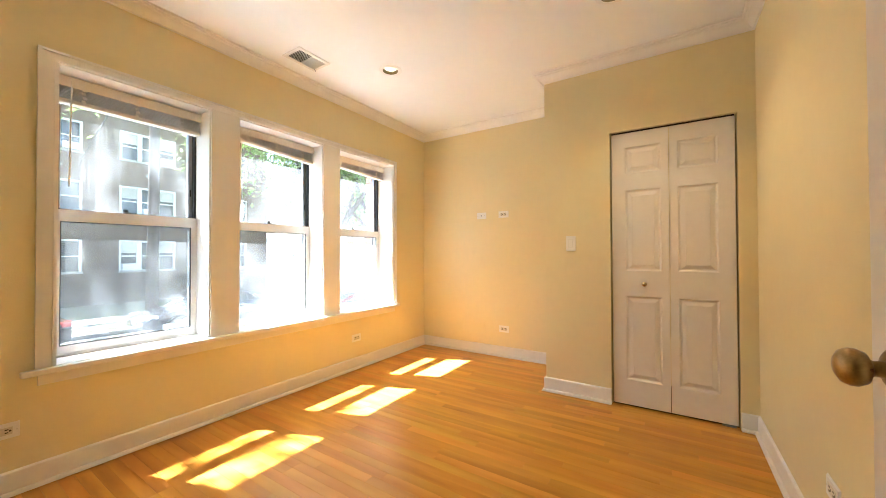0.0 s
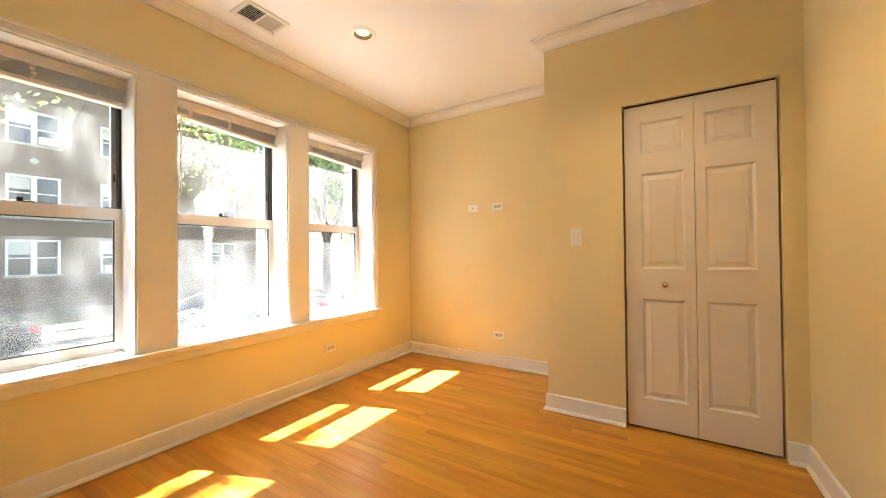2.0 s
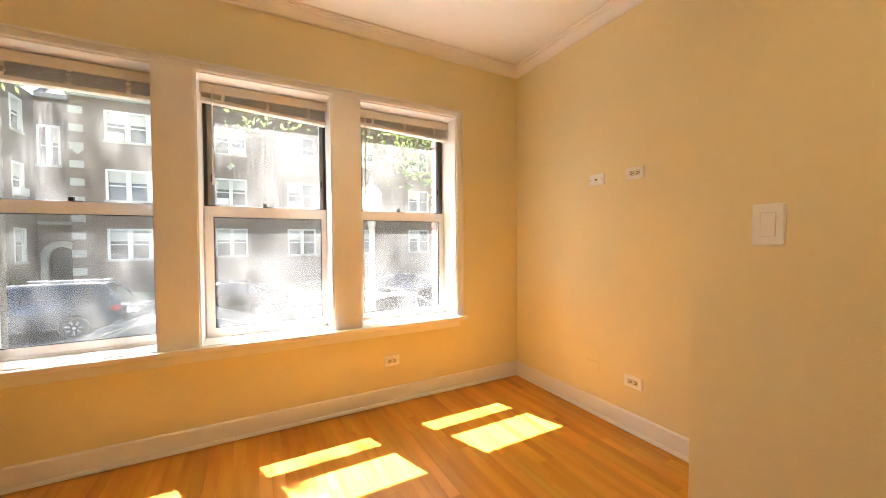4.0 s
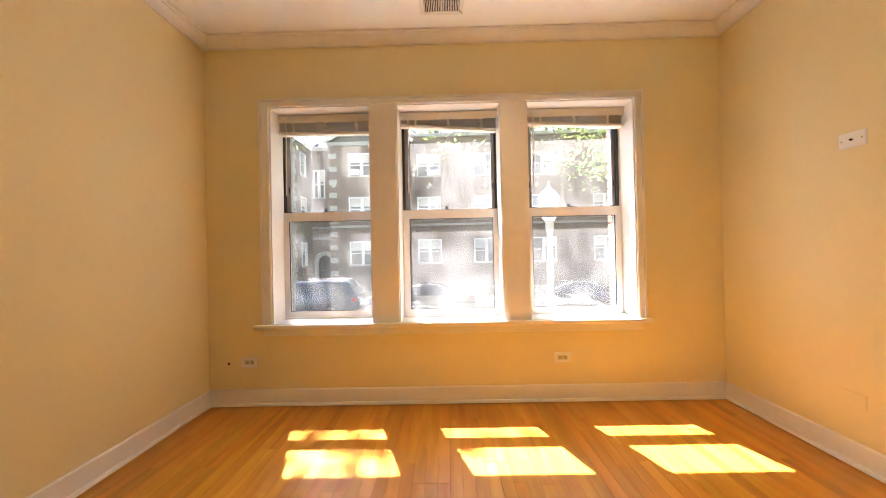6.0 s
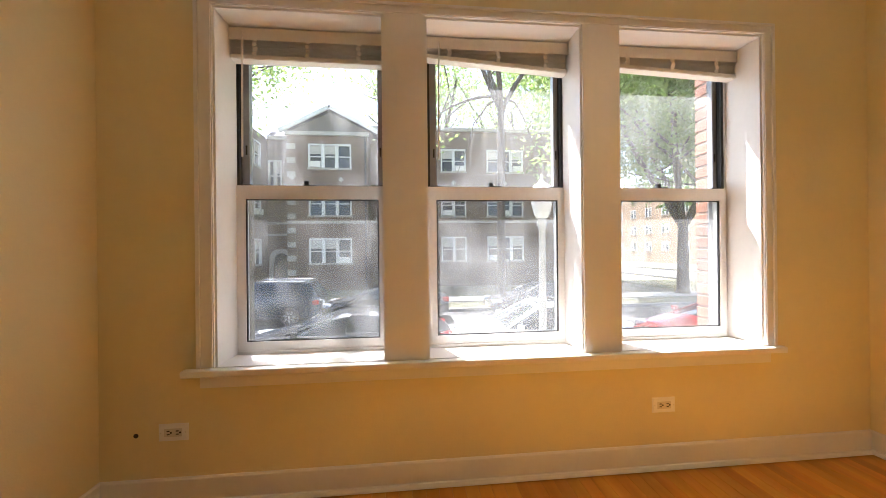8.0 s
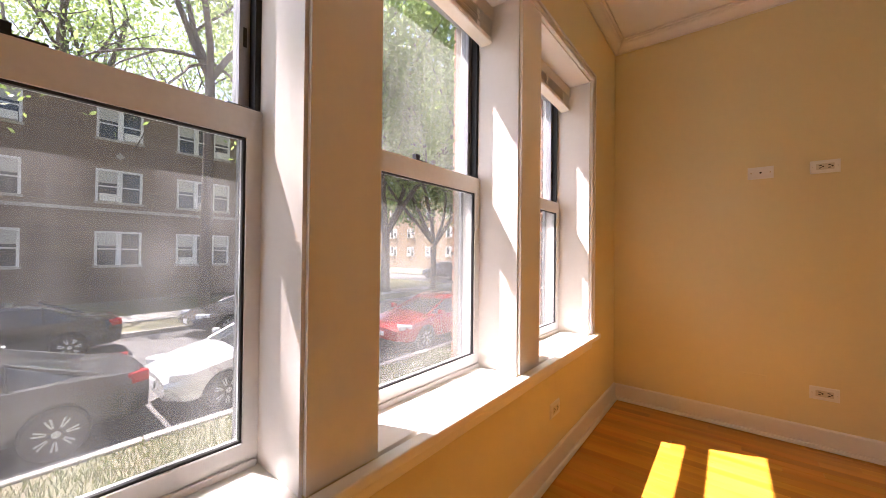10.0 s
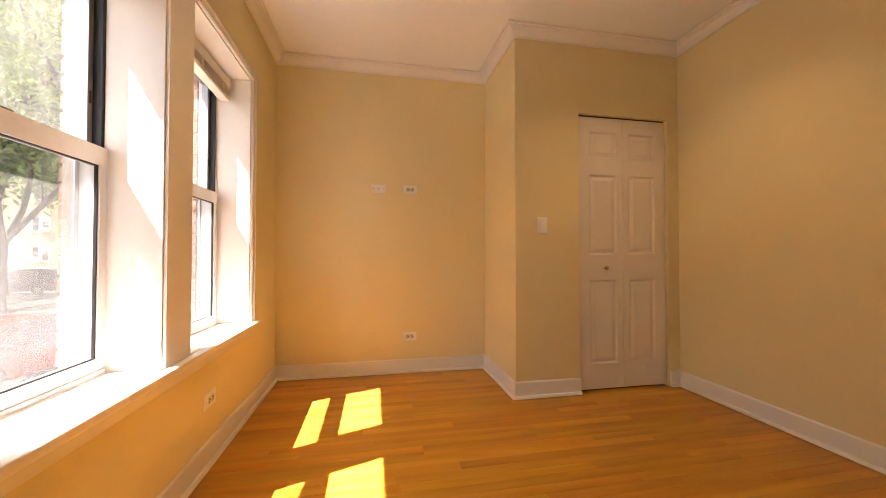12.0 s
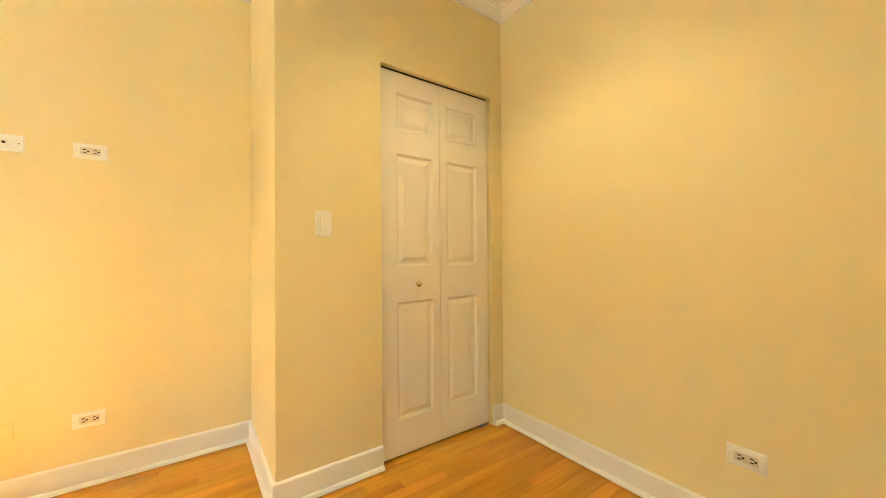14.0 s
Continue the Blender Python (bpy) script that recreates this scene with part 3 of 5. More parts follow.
# ---- entry door, open along the east wall ----
entry = thing("door_entry", (2.925, 0.01, 0.008), "white painted entry door standing open, aged brass knob", "door", kind="structure")
LEAF = Matrix.Translation((2.928, 0.016, 0)) @ Matrix.Rotation(radians(6.3), 4, "Z")
bm = bmesh.new()
box(bm, 0.0, 0.035, 0.0, 0.862, 0.008, 2.035, LEAF)
bmesh.ops.bevel(bm, geom=bm.edges[:], offset=0.002, segments=1, affect="EDGES")
slab = part("door_leaf", bm, DOOR, entry)
for s, x in ((-1, 0.0), (1, 0.035)):
    bm = bmesh.new()
    if s < 0:
        prof = [(0.033, 0.0), (0.033, 0.003), (0.026, 0.009), (0.013, 0.012), (0.0115, 0.026), (0.015, 0.031), (0.0245, 0.036), (0.0285, 0.045), (0.0285, 0.052), (0.025, 0.060), (0.016, 0.0655), (0.004, 0.0675)]
    else:
        prof = [(0.030, 0.0), (0.030, 0.003), (0.022, 0.008), (0.012, 0.010)]
    lathe(bm, prof, LEAF @ Matrix.Translation((x, 0.800, 0.928)) @ Matrix.Rotation(radians(90 * s), 4, "Y"), 36)
    part("door_knob", bm, BRASS, slab, "aged brass round knob", 50)
bm = bmesh.new()
box(bm, 0.010, 0.026, 0.8615, 0.8635, 0.893, 0.963, LEAF)
part("latch_plate", bm, BRASS, slab)
for z in (0.25, 1.05, 1.82):
    bm = bmesh.new()
    rod(bm, (2.937, 0.008, z), (2.937, 0.008, z + 0.09), 0.006, None, 10)
    part("hinge", bm, BRASS, entry)

# ---- plates on the walls ----
def wall_frame(origin, right, out):
    """Local x to the right along the wall, y up, z out of the wall."""
    right, out = Vector(right), Vector(out)
    m = Matrix((right, Vector((0, 0, 1)), out)).transposed().to_4x4()
    return Matrix.Translation(origin) @ m


def flat_plate(w, h, m, d=0.006):
    bm = bmesh.new()
    vs = box(bm, -w / 2, w / 2, -h / 2, h / 2, 0, d)
    top = [e for e in bm.edges if all(v.co.z > d * 0.9 for v in e.verts)]
    bmesh.ops.bevel(bm, geom=top, offset=0.0035, segments=3, affect="EDGES")
    bmesh.ops.transform(bm, matrix=m, verts=bm.verts[:])
    return bm


def outlet(origin, right, out, label):
    m = wall_frame(origin, right, out)
    t = thing("wall_outlet", origin, label, "outlet", "wall outlets")
    part("cover_plate", flat_plate(0.114, 0.070, m), PLATE, t)
    bm = bmesh.new()
    box(bm, -0.034, 0.034, -0.0165, 0.0165, 0.005, 0.0075, m)
    part("receptacle", bm, FACE, t, "beige receptacle face")
    for s in (-1, 1):
        bm = bmesh.new()
        for dy in (-0.0065, 0.0065):
            box(bm, s * 0.0175 - 0.0065, s * 0.0175 + 0.0045, dy - 0.0023, dy + 0.0023, 0.0070, 0.0079, m)
        rod(bm, m @ Vector((s * 0.0175 + 0.0095, 0, 0.0070)), m @ Vector((s * 0.0175 + 0.0095, 0, 0.0079)), 0.0042, None, 10)
        part("socket_slots", bm, SLOT, t, "dark socket slots")
        bm = bmesh.new()
        rod(bm, m @ Vector((s * 0.0475, 0, 0.005)), m @ Vector((s * 0.0475, 0, 0.0072)), 0.0030, None, 10)
        part("screw", bm, REGISTER, t)
    return t


outlet((0.0, 0.284, 0.300), (0, 1, 0), (1, 0, 0), "ivory duplex outlet laid sideways below the windows")
outlet((0.0, 2.439, 0.298), (0, 1, 0), (1, 0, 0), "ivory duplex outlet laid sideways below the windows")
outlet((1.048, FY, 1.520), (1, 0, 0), (0, -1, 0), "ivory duplex outlet laid sideways, high on the alcove wall")
outlet((1.046, FY, 0.299), (1, 0, 0), (0, -1, 0), "ivory duplex outlet laid sideways, low on the alcove wall")
outlet((RX, 1.686, 0.318), (0, -1, 0), (-1, 0, 0), "ivory duplex outlet laid sideways on the long wall")
m = wall_frame((0.788, FY, 1.519), (1, 0, 0), (0, -1, 0))
t = thing("cable_plate", (0.788, FY, 1.519), "ivory cable plate with one coaxial jack", "wall plate")
part("cover_plate", flat_plate(0.114, 0.070, m), PLATE, t)
bm = bmesh.new()
rod(bm, m @ Vector((0.0, 0, 0.005)), m @ Vector((0.0, 0, 0.014)), 0.005, None, 12)
part("coaxial_jack", bm, SLOT, t, "dark coaxial jack")
for s in (-1, 1):
    bm = bmesh.new()
    rod(bm, m @ Vector((s * 0.042, 0, 0.005)), m @ Vector((s * 0.042, 0, 0.0075)), 0.0030, None, 10)
    part("screw", bm, SATIN, t)
tagged(mesh_object("blank_plate", flat_plate(0.114, 0.070, wall_frame((0.762, FY, 0.312), (1, 0, 0), (0, -1, 0)), 0.005), WALL), "blank plate painted over in wall cream", "wall plate")
bm = bmesh.new()
lathe(bm, [(0.009, 0.0), (0.009, 0.002), (0.005, 0.003), (0.004, 0.003)], wall_frame((0.0, 0.139, 0.292), (0, 1, 0), (1, 0, 0)), 14)
tagged(mesh_object("cable_hole", bm, SLOT), "small dark cable hole with a thin grommet", "cable hole")
m = wall_frame((1.899, CY, 1.178), (1, 0, 0), (0, -1, 0))
t = thing("light_switch", (1.899, CY, 1.178), "ivory rocker light switch beside the closet", "switch")
part("cover_plate", flat_plate(0.072, 0.116, m), PLATE, t)
bm = bmesh.new()
box(bm, -0.0175, 0.0175, -0.034, 0.034, 0.0045, 0.0066, m)
part("switch_frame", bm, REGISTER, t)
bm = bmesh.new()
vs = box(bm, -0.0155, 0.0155, -0.032, 0.032, 0.0060, 0.0095)
for v in vs:
    if v.co.z > 0.008 and v.co.y > 0:
        v.co.z -= 0.002
bmesh.ops.transform(bm, matrix=m, verts=bm.verts[:])
part("rocker", bm, PLATE, t)

# ---- return air grille on the long wall ----
GY0, GY1, GZ0, GZ1 = 0.789, 1.141, 0.332, 0.529
t = thing("air_grille", (RX, 0.94, 0.35), "wall air grille painted cream with rows of slots", "grille")
cols = [(1.023, 1.123), (0.907, 1.007), (0.803, 0.891)]
part("frame", holed_wall("x", RX - 0.007, RX - 0.0005, GY0, GY1, GZ0, GZ1, [(a, b, 0.360, 0.508) for a, b in cols]), GRILLE, t)
# sheet on the uncut wall; its colour is the shade behind the slats
bm = bmesh.new()
box(bm, RX - 0.002, RX - 0.0008, GY0 + 0.01, GY1 - 0.012, 0.355, 0.513)
part("backing", bm, DUCT_SHADE, t, "near-black sheet for the shade behind the slats")
for a, b in cols:
    for k in range(11):
        bm = bmesh.new()
        z = 0.360 + 0.148 * (k + 0.5) / 11
        box(bm, -0.0055, 0.0055, a, b, -0.0010, 0.0010, Matrix.Translation((RX - 0.0055, 0, z)) @ Matrix.Rotation(radians(48), 4, "Y"))
        part("slat", bm, GRILLE, t)

# ---- ceiling register ----
t = thing("ceiling_register", (0.304, 1.663, CEIL_Z), "white ceiling register, one half of its louvres open", "register")
bm = bmesh.new()
for p in ((0.206, 0.402, 1.529, 1.555), (0.206, 0.402, 1.773, 1.797), (0.206, 0.234, 1.555, 1.773), (0.374, 0.402, 1.555, 1.773), (0.234, 0.374, 1.659, 1.669)):
    box(bm, *p, CEIL_Z - 0.007, CEIL_Z - 0.0005)
part("frame", bm, REGISTER, t)
# sheet under the uncut ceiling, coloured as the shade above the louvres
bm = bmesh.new()
box(bm, 0.232, 0.376, 1.553, 1.775, CEIL_Z - 0.002, CEIL_Z - 0.001)
part("duct_sheet", bm, DUCT_SHADE, t, "near-black sheet for the shade above the louvres")
for y0, tilt in ((1.555, 58), (1.669, -58)):
    for k in range(10):
        y = y0 + 0.104 * (k + 0.5) / 10
        bm = bmesh.new()
        box(bm, 0.234, 0.374, -0.0045, 0.0045, -0.0006, 0.0006, Matrix.Translation((0, y, CEIL_Z - 0.0078)) @ Matrix.Rotation(radians(tilt), 4, "X"))
        part("louvre", bm, REGISTER, t)
bm = bmesh.new()
rod(bm, (0.248, 1.773, CEIL_Z - 0.008), (0.243, 1.789, CEIL_Z - 0.026), 0.003, 0.002, 8)
part("damper_lever", bm, ALU, t)

# ---- recessed ceiling lamps ----
def can_light(x, y):
    t = thing("recessed_light", (x, y, CEIL_Z), "round recessed ceiling lamp with a white trim, lit warm", "ceiling lamp", "recessed ceiling lamps")
    bm = bmesh.new()
    m = Matrix.Translation((x, y, CEIL_Z))
    lathe(bm, [(0.060, 0.0), (0.088, -0.0008), (0.088, -0.003), (0.082, -0.006), (0.070, -0.007), (0.060, -0.005), (0.060, 0.0)], m, 40, False)
    part("trim_ring", bm, TRIM, t, smooth=40)
    bm = bmesh.new()
    lathe(bm, [(0.0598, -0.004), (0.0590, 0.02), (0.0590, 0.11), (0.004, 0.112)], m, 40, False)
    part("reflector", bm, CAN_IN, t, "dark bronze baffle", 40)
    bm = bmesh.new()
    lathe(bm, [(0.030, 0.105), (0.036, 0.07), (0.052, 0.032), (0.053, 0.024), (0.048, 0.014), (0.034, 0.006), (0.016, 0.002), (0.002, 0.001)], m, 32)
    part("bulb", bm, BULB, t, "glowing frosted bulb face", 60)
    li = new("recessed_lamp_light", bpy.data.lights.new("recessed_lamp_light", "SPOT"))
    li.data.energy, li.data.color, li.data.shadow_soft_size = CAN_WATTS * 3, (1.0, 0.72, 0.42), 0.05
    li.data.spot_size, li.data.spot_blend = radians(120), 0.9
    li.matrix_world = Matrix.Translation((x, y, CEIL_Z - 0.02))


for x, y in CANS:
    can_light(x, y)

# ---- outside: ground, street ----
GZ = -1.60
ASPHALT = surface("asphalt", (0.115, 0.11, 0.105), (0.08, 0.077, 0.074), 1.2, 0.9, bump=0.4, bump_scale=90)
CONCRETE = surface("concrete", (0.36, 0.34, 0.31), (0.29, 0.275, 0.25), 1.5, 0.9, bump=0.3, bump_scale=70)
SOIL = surface("lawn_soil", (0.10, 0.11, 0.055), (0.17, 0.145, 0.10), 1.8, 0.95, bump=0.6, bump_scale=40)
GRASS = leaf_material("grass_blade", (0.10, 0.14, 0.05), (0.24, 0.23, 0.12))
BARK = surface("bark", (0.13, 0.10, 0.075), (0.08, 0.062, 0.048), 5.0, 0.95, bump=0.8, bump_scale=25, stretch=(1, 1, 0.2))
LEAF_A = leaf_material("leaf_locust", (0.20, 0.30, 0.07), (0.36, 0.45, 0.15))
LEAF_B = leaf_material("leaf_maple", (0.10, 0.17, 0.05), (0.20, 0.29, 0.10))
HOUSE_BRICK = far_brick("brown_brick", (0.22, 0.150, 0.108), (0.28, 0.195, 0.138), (0.22, 0.19, 0.16), (radians(90), 0, radians(90)))
TAN_BRICK = far_brick("tan_brick", (0.46, 0.30, 0.18), (0.40, 0.26, 0.155), (0.42, 0.36, 0.28), (radians(90), 0, 0))
ROOF = surface("roof_shingle", (0.10, 0.095, 0.10), (0.07, 0.065, 0.07), 3.0, 0.95, bump=0.5, bump_scale=30)
WOOD_W = surface("white_window_paint", (0.74, 0.72, 0.68), (0.68, 0.66, 0.61), 4.0, 0.5)
FAR_GLASS = surface("far_window_glass", (0.035, 0.04, 0.045), (0.06, 0.065, 0.07), 0.8, 0.08)
SHADE = surface("roller_shade", (0.52, 0.50, 0.45), None, 5.0, 0.8)

bm = bmesh.new()
bmesh.ops.create_grid(bm, x_segments=24, y_segments=24, size=600, matrix=Matrix.Translation((-300, 0, GZ - 0.13)))
structure("ground", bm, SOIL, "ground sheet reaching the horizon", "ground")
bm = bmesh.new()
box(bm, -13.3, -5.5, -90, 140, GZ - 0.12, GZ)
structure("road", bm, ASPHALT, "worn grey asphalt street, patchy sun and shade", "road")
bm = bmesh.new()
box(bm, -200, -13.3, 24.0, 31.0, GZ - 0.12, GZ - 0.001)
structure("road_side", bm, ASPHALT, "asphalt side street past the corner", "road")


def slab_run(name, x0, x1, y0, y1, z, step, label, category):
    t = thing(name, ((x0 + x1) / 2, (y0 + y1) / 2, GZ), label, category, kind="structure")
    n = int(round((y1 - y0) / step))
    for k in range(n):
        a = y0 + k * step
        part("slab", soft_box(x0, x1, a + 0.006, a + step - 0.006, GZ - 0.12, z + 0.004 * ((k * 7) % 3), 0.012, 1), CONCRETE, t)
    return t


slab_run("kerb_near", -5.5, -5.34, -24, 40, GZ + 0.13, 2.0, "worn concrete kerb of the near side", "kerb")
slab_run("kerb_far", -13.46, -13.3, -24, 24, GZ + 0.13, 2.0, "worn concrete kerb of the far side", "kerb")
slab_run("pavement_near", -3.7, -2.2, -15, 30, GZ + 0.13, 1.5, "pale concrete pavement in slabs", "pavement")
slab_run("pavement_far", -17.0, -15.4, -24, 24, GZ + 0.13, 1.6, "pale concrete pavement in slabs", "pavement")
for nm, x0, x1, y0, y1 in (("lawn_parkway", -5.34, -3.7, -24, 40), ("lawn_front", -2.2, OUT - 0.1, -24, 40), ("lawn_parkway_far", -15.4, -13.46, -24, 24), ("lawn_far", -21.4, -17.0, -24, 24), ("lawn_corner", -60, -13.46, 31.0, 41.5), ("lawn_side", -24, -17.0, 16.5, 24.0)):
    bm = bmesh.new()
    bmesh.ops.create_grid(bm, x_segments=16, y_segments=60, size=0.5, matrix=Matrix.Translation(((x0 + x1) / 2, (y0 + y1) / 2, GZ + 0.10)) @ Matrix.Diagonal((x1 - x0, y1 - y0, 1, 1)))
    for v in bm.verts:
        v.co.z += 0.03 * noise.noise(v.co * 0.7)
    structure(nm, bm, SOIL, "patchy green lawn with bare spots", "lawn")


def grass(name, x0, x1, y0, y1, count, seed):
    rng = np.random.default_rng(seed)
    px, py = rng.uniform(x0, x1, count), rng.uniform(y0, y1, count)
    ang, h, w = rng.uniform(0, 6.28, count), rng.uniform(0.04, 0.10, count), rng.uniform(0.006, 0.012, count)
    lean = rng.uniform(-0.05, 0.05, (count, 2))
    base = np.full(count, GZ + 0.08)
    a = np.stack([px - w * np.cos(ang), py - w * np.sin(ang), base], 1)
    b = np.stack([px + w * np.cos(ang), py + w * np.sin(ang), base], 1)
    c = np.stack([px + lean[:, 0], py + lean[:, 1], base + h + 0.03], 1)
    verts = np.stack([a, b, c], 1).reshape(-1, 3)
    me = bpy.data.meshes.new(name)
    me.from_pydata(verts.tolist(), [], np.arange(count * 3).reshape(-1, 3).tolist())
    me.materials.append(GRASS)
    tagged(new(name, me), "short patchy green grass", "grass", kind="stuff")


grass("grass_parkway", -5.30, -3.75, -5, 12, 17000, 3)
grass("grass_corner", -24, -14, 16.6, 23.8, 12000, 4)


# ---- cars ----
def car_paint(name, c, rough=0.22, metal=0.35):
    return surface(name, c, tuple(v * 0.9 for v in c), 3.0, rough, metal=metal, coat=0.6)


CAR_GLASS = surface("car_glass", (0.02, 0.024, 0.027), (0.03, 0.034, 0.036), 1.0, 0.05)
TYRE = surface("tyre_rubber", (0.018, 0.018, 0.018), (0.026, 0.025, 0.024), 14.0, 0.85)
RIM = surface("alloy_rim", (0.58, 0.58, 0.59), (0.48, 0.48, 0.49), 10.0, 0.3, metal=0.9)
LENS = surface("headlight_lens", (0.62, 0.64, 0.66), (0.5, 0.52, 0.54), 8.0, 0.12)
TAIL = surface("tail_light", (0.42, 0.015, 0.015), (0.30, 0.01, 0.01), 8.0, 0.15)
PLASTIC = surface("black_plastic", (0.02, 0.02, 0.021), (0.03, 0.03, 0.031), 10.0, 0.6)
NUMBER = surface("number_plate", (0.70, 0.72, 0.74), (0.62, 0.64, 0.67), 12.0, 0.4)


def smoothstep(a, b, v):
    v = min(1, max(0, (v - a) / (b - a)))
    return v * v * (3 - 2 * v)


def car(at, heading, paint, label, suv=False, length=4.6, width=1.8, height=1.34):
    """A parked car: nose towards local +x, lofted body, glasshouse, roof, doors' lines, lamps and wheels."""
    root = thing("parked_car", (0, 0, 0), label, "car", "cars parked along the street")
    L, W = length / 2, width / 2
    belt = 0.92 if not suv else 1.02

    def deck(x):
        u = x / L
        front = belt - 0.02 - 0.20 * smoothstep(0.38, 1.0, u) - 0.10 * smoothstep(0.9, 1.0, u)
        rear = belt + 0.03 - (0.05 if not suv else 0.0) * smoothstep(-0.6, -1.0, u) - 0.08 * smoothstep(-0.95, -1.0, u)
        return front if u > 0 else rear

    bm = bmesh.new()
    ns = 40
    rings = []
    for i in range(ns + 1):
        x = -L + length * i / ns
        u = abs(x / L)
        w = W * (1 - 0.05 * smoothstep(0.5, 0.9, u) - 0.20 * smoothstep(0.86, 1.0, u))
        zb = 0.24 + 0.10 * smoothstep(0.80, 1.0, u)
        zt = deck(x)
        arch = 0.0
        for cx in (-0.59 * L, 0.60 * L):
            if abs(x - cx) < 0.37:
                arch = max(arch, math.sqrt(0.37 ** 2 - (x - cx) ** 2))
        za = max(zb, 0.30 + arch)
        sec = [(0, zb), (w * 0.72, zb), (w * 0.74, za), (w * 0.97, za), (w, min(zt - 0.14, max(za + 0.04, 0.55))), (w * 0.985, zt - 0.10), (w * 0.94, zt - 0.02), (w * 0.80, zt), (w * 0.4, zt + 0.025), (0, zt + 0.032)]
        rings.append([bm.verts.new((x, y, z)) for y, z in sec] + [bm.verts.new((x, -y, z)) for y, z in sec[-2:0:-1]])
    k = len(rings[0])
    for p, q in zip(rings, rings[1:]):
        for j in range(k):
            bm.faces.new((p[j], p[(j + 1) % k], q[(j + 1) % k], q[j]))
    bm.faces.new(rings[0])
    bm.faces.new(rings[-1][::-1])
    body = part("body", bm, paint, root, "", 35)
    # glasshouse: base outline to roof outline
    if suv:
        xs = [(-L * 0.97, -L * 0.84), (L * 0.44, L * 0.10)]
    else:
        xs = [(-L * 0.78, -L * 0.40), (L * 0.50, L * 0.08)]
    zr = height

    def shell(lo, hi, inset):
        bm = bmesh.new()
        loops = []
        for f in (lo, (lo + hi) / 2, hi):
            xa, xb = (xs[0][0] + (xs[0][1] - xs[0][0]) * f), (xs[1][0] + (xs[1][1] - xs[1][0]) * f)
            w = (W * 0.90 - W * 0.20 * f) - inset
            z = belt - 0.03 + (zr - 0.03 - belt) * f ** 0.92
            loop = []
            for sgn in (1, -1):
                m = 9
                for i in range(m):
                    s = i / (m - 1) if sgn > 0 else 1 - i / (m - 1)
                    x = xa + (xb - xa) * s
                    e = abs(2 * s - 1)
                    loop.append(bm.verts.new((x, sgn * w * (1 - 0.16 * e ** 5), z + 0.05 * f * (1 - e ** 2))))
            loops.append(loop)
        n = len(loops[0])
        for p, q in zip(loops, loops[1:]):
            for j in range(n):
                bm.faces.new((p[j], p[(j + 1) % n], q[(j + 1) % n], q[j]))
        return bm, loops

    bm, _ = shell(0.0, 0.90, 0.0)
    part("glasshouse", bm, CAR_GLASS, body, "dark tinted glass", 50)
    bm, loops = shell(0.86, 1.0, -0.004)
    top = loops[-1]
    m = len(top) // 2
    crown = [bm.verts.new((top[i].co.x, 0, top[i].co.z + 0.03)) for i in range(m)]
    for i in range(m - 1):
        bm.faces.new((top[i], top[i + 1], crown[i + 1], crown[i]))
        bm.faces.new((crown[i], crown[i + 1], top[2 * m - 2 - i], top[2 * m - 1 - i]))
    part("roof", bm, paint, body, "", 50)
    for s in (1, -1):
        for fx in (-0.42, -0.03) if not suv else (-0.55, -0.12):
            bm = bmesh.new()
            rod(bm, (fx * L, s * W * 0.905, belt - 0.03), (fx * L * 0.92 - 0.05, s * W * 0.715, zr - 0.04), 0.024, 0.020, 8)
            part("pillar", bm, paint if fx < -0.2 else PLASTIC, body)
        bm = bmesh.new()
        rod(bm, (xs[1][0], s * W * 0.755, belt - 0.03), (xs[1][1], s * W * 0.592, zr - 0.075), 0.03, 0.026, 8)
        part("pillar", bm, paint, body, "", 40)
        bm = bmesh.new()
        rod(bm, (xs[0][0], s * W * 0.75, belt - 0.03), (xs[0][1], s * W * 0.588, zr - 0.08), 0.05, 0.04, 8)
        part("pillar", bm, paint, body, "", 40)
        bm = soft_box(L * 0.36, L * 0.36 + 0.12, s * (W + 0.06) - 0.09, s * (W + 0.06) + 0.09, belt - 0.02, belt + 0.11, 0.03, 3)
        part("side_mirror", bm, paint, body, "", 40)
        for hx in (-0.30, 0.10):
            bm = soft_box(hx * L - 0.10, hx * L + 0.10, s * W - 0.012 * s - 0.02, s * W - 0.012 * s + 0.022, belt - 0.17, belt - 0.14, 0.008, 2)
            part("door_handle", bm, paint, body, "", 40)
        for sx in (-0.46, -0.08, 0.34):
            bm = bmesh.new()
            box(bm, sx * L - 0.004, sx * L + 0.004, s * (W * 0.992) - 0.012, s * (W * 0.992) + 0.010, 0.36, belt - 0.12)
            part("door_seam", bm, PLASTIC, body)
        bm = soft_box(L * 0.80, L * 0.955, s * W * 0.72 - 0.15, s * W * 0.72 + 0.15, 0.60, 0.73, 0.04, 3)
        bmesh.ops.rotate(bm, verts=bm.verts[:], cent=(L * 0.87, s * W * 0.72, 0.66), matrix=Matrix.Rotation(radians(-28 * s), 3, "Z"))
        part("headlight", bm, LENS, body, "clear headlight", 40)
        bm = soft_box(-L * 0.985, -L * 0.86, s * W * 0.70 - 0.14, s * W * 0.70 + 0.14, 0.72, 0.88, 0.03, 3)
        bmesh.ops.rotate(bm, verts=bm.verts[:], cent=(-L * 0.92, s * W * 0.70, 0.8), matrix=Matrix.Rotation(radians(24 * s), 3, "Z"))
        part("tail_light", bm, TAIL, body, "red tail lamp", 40)
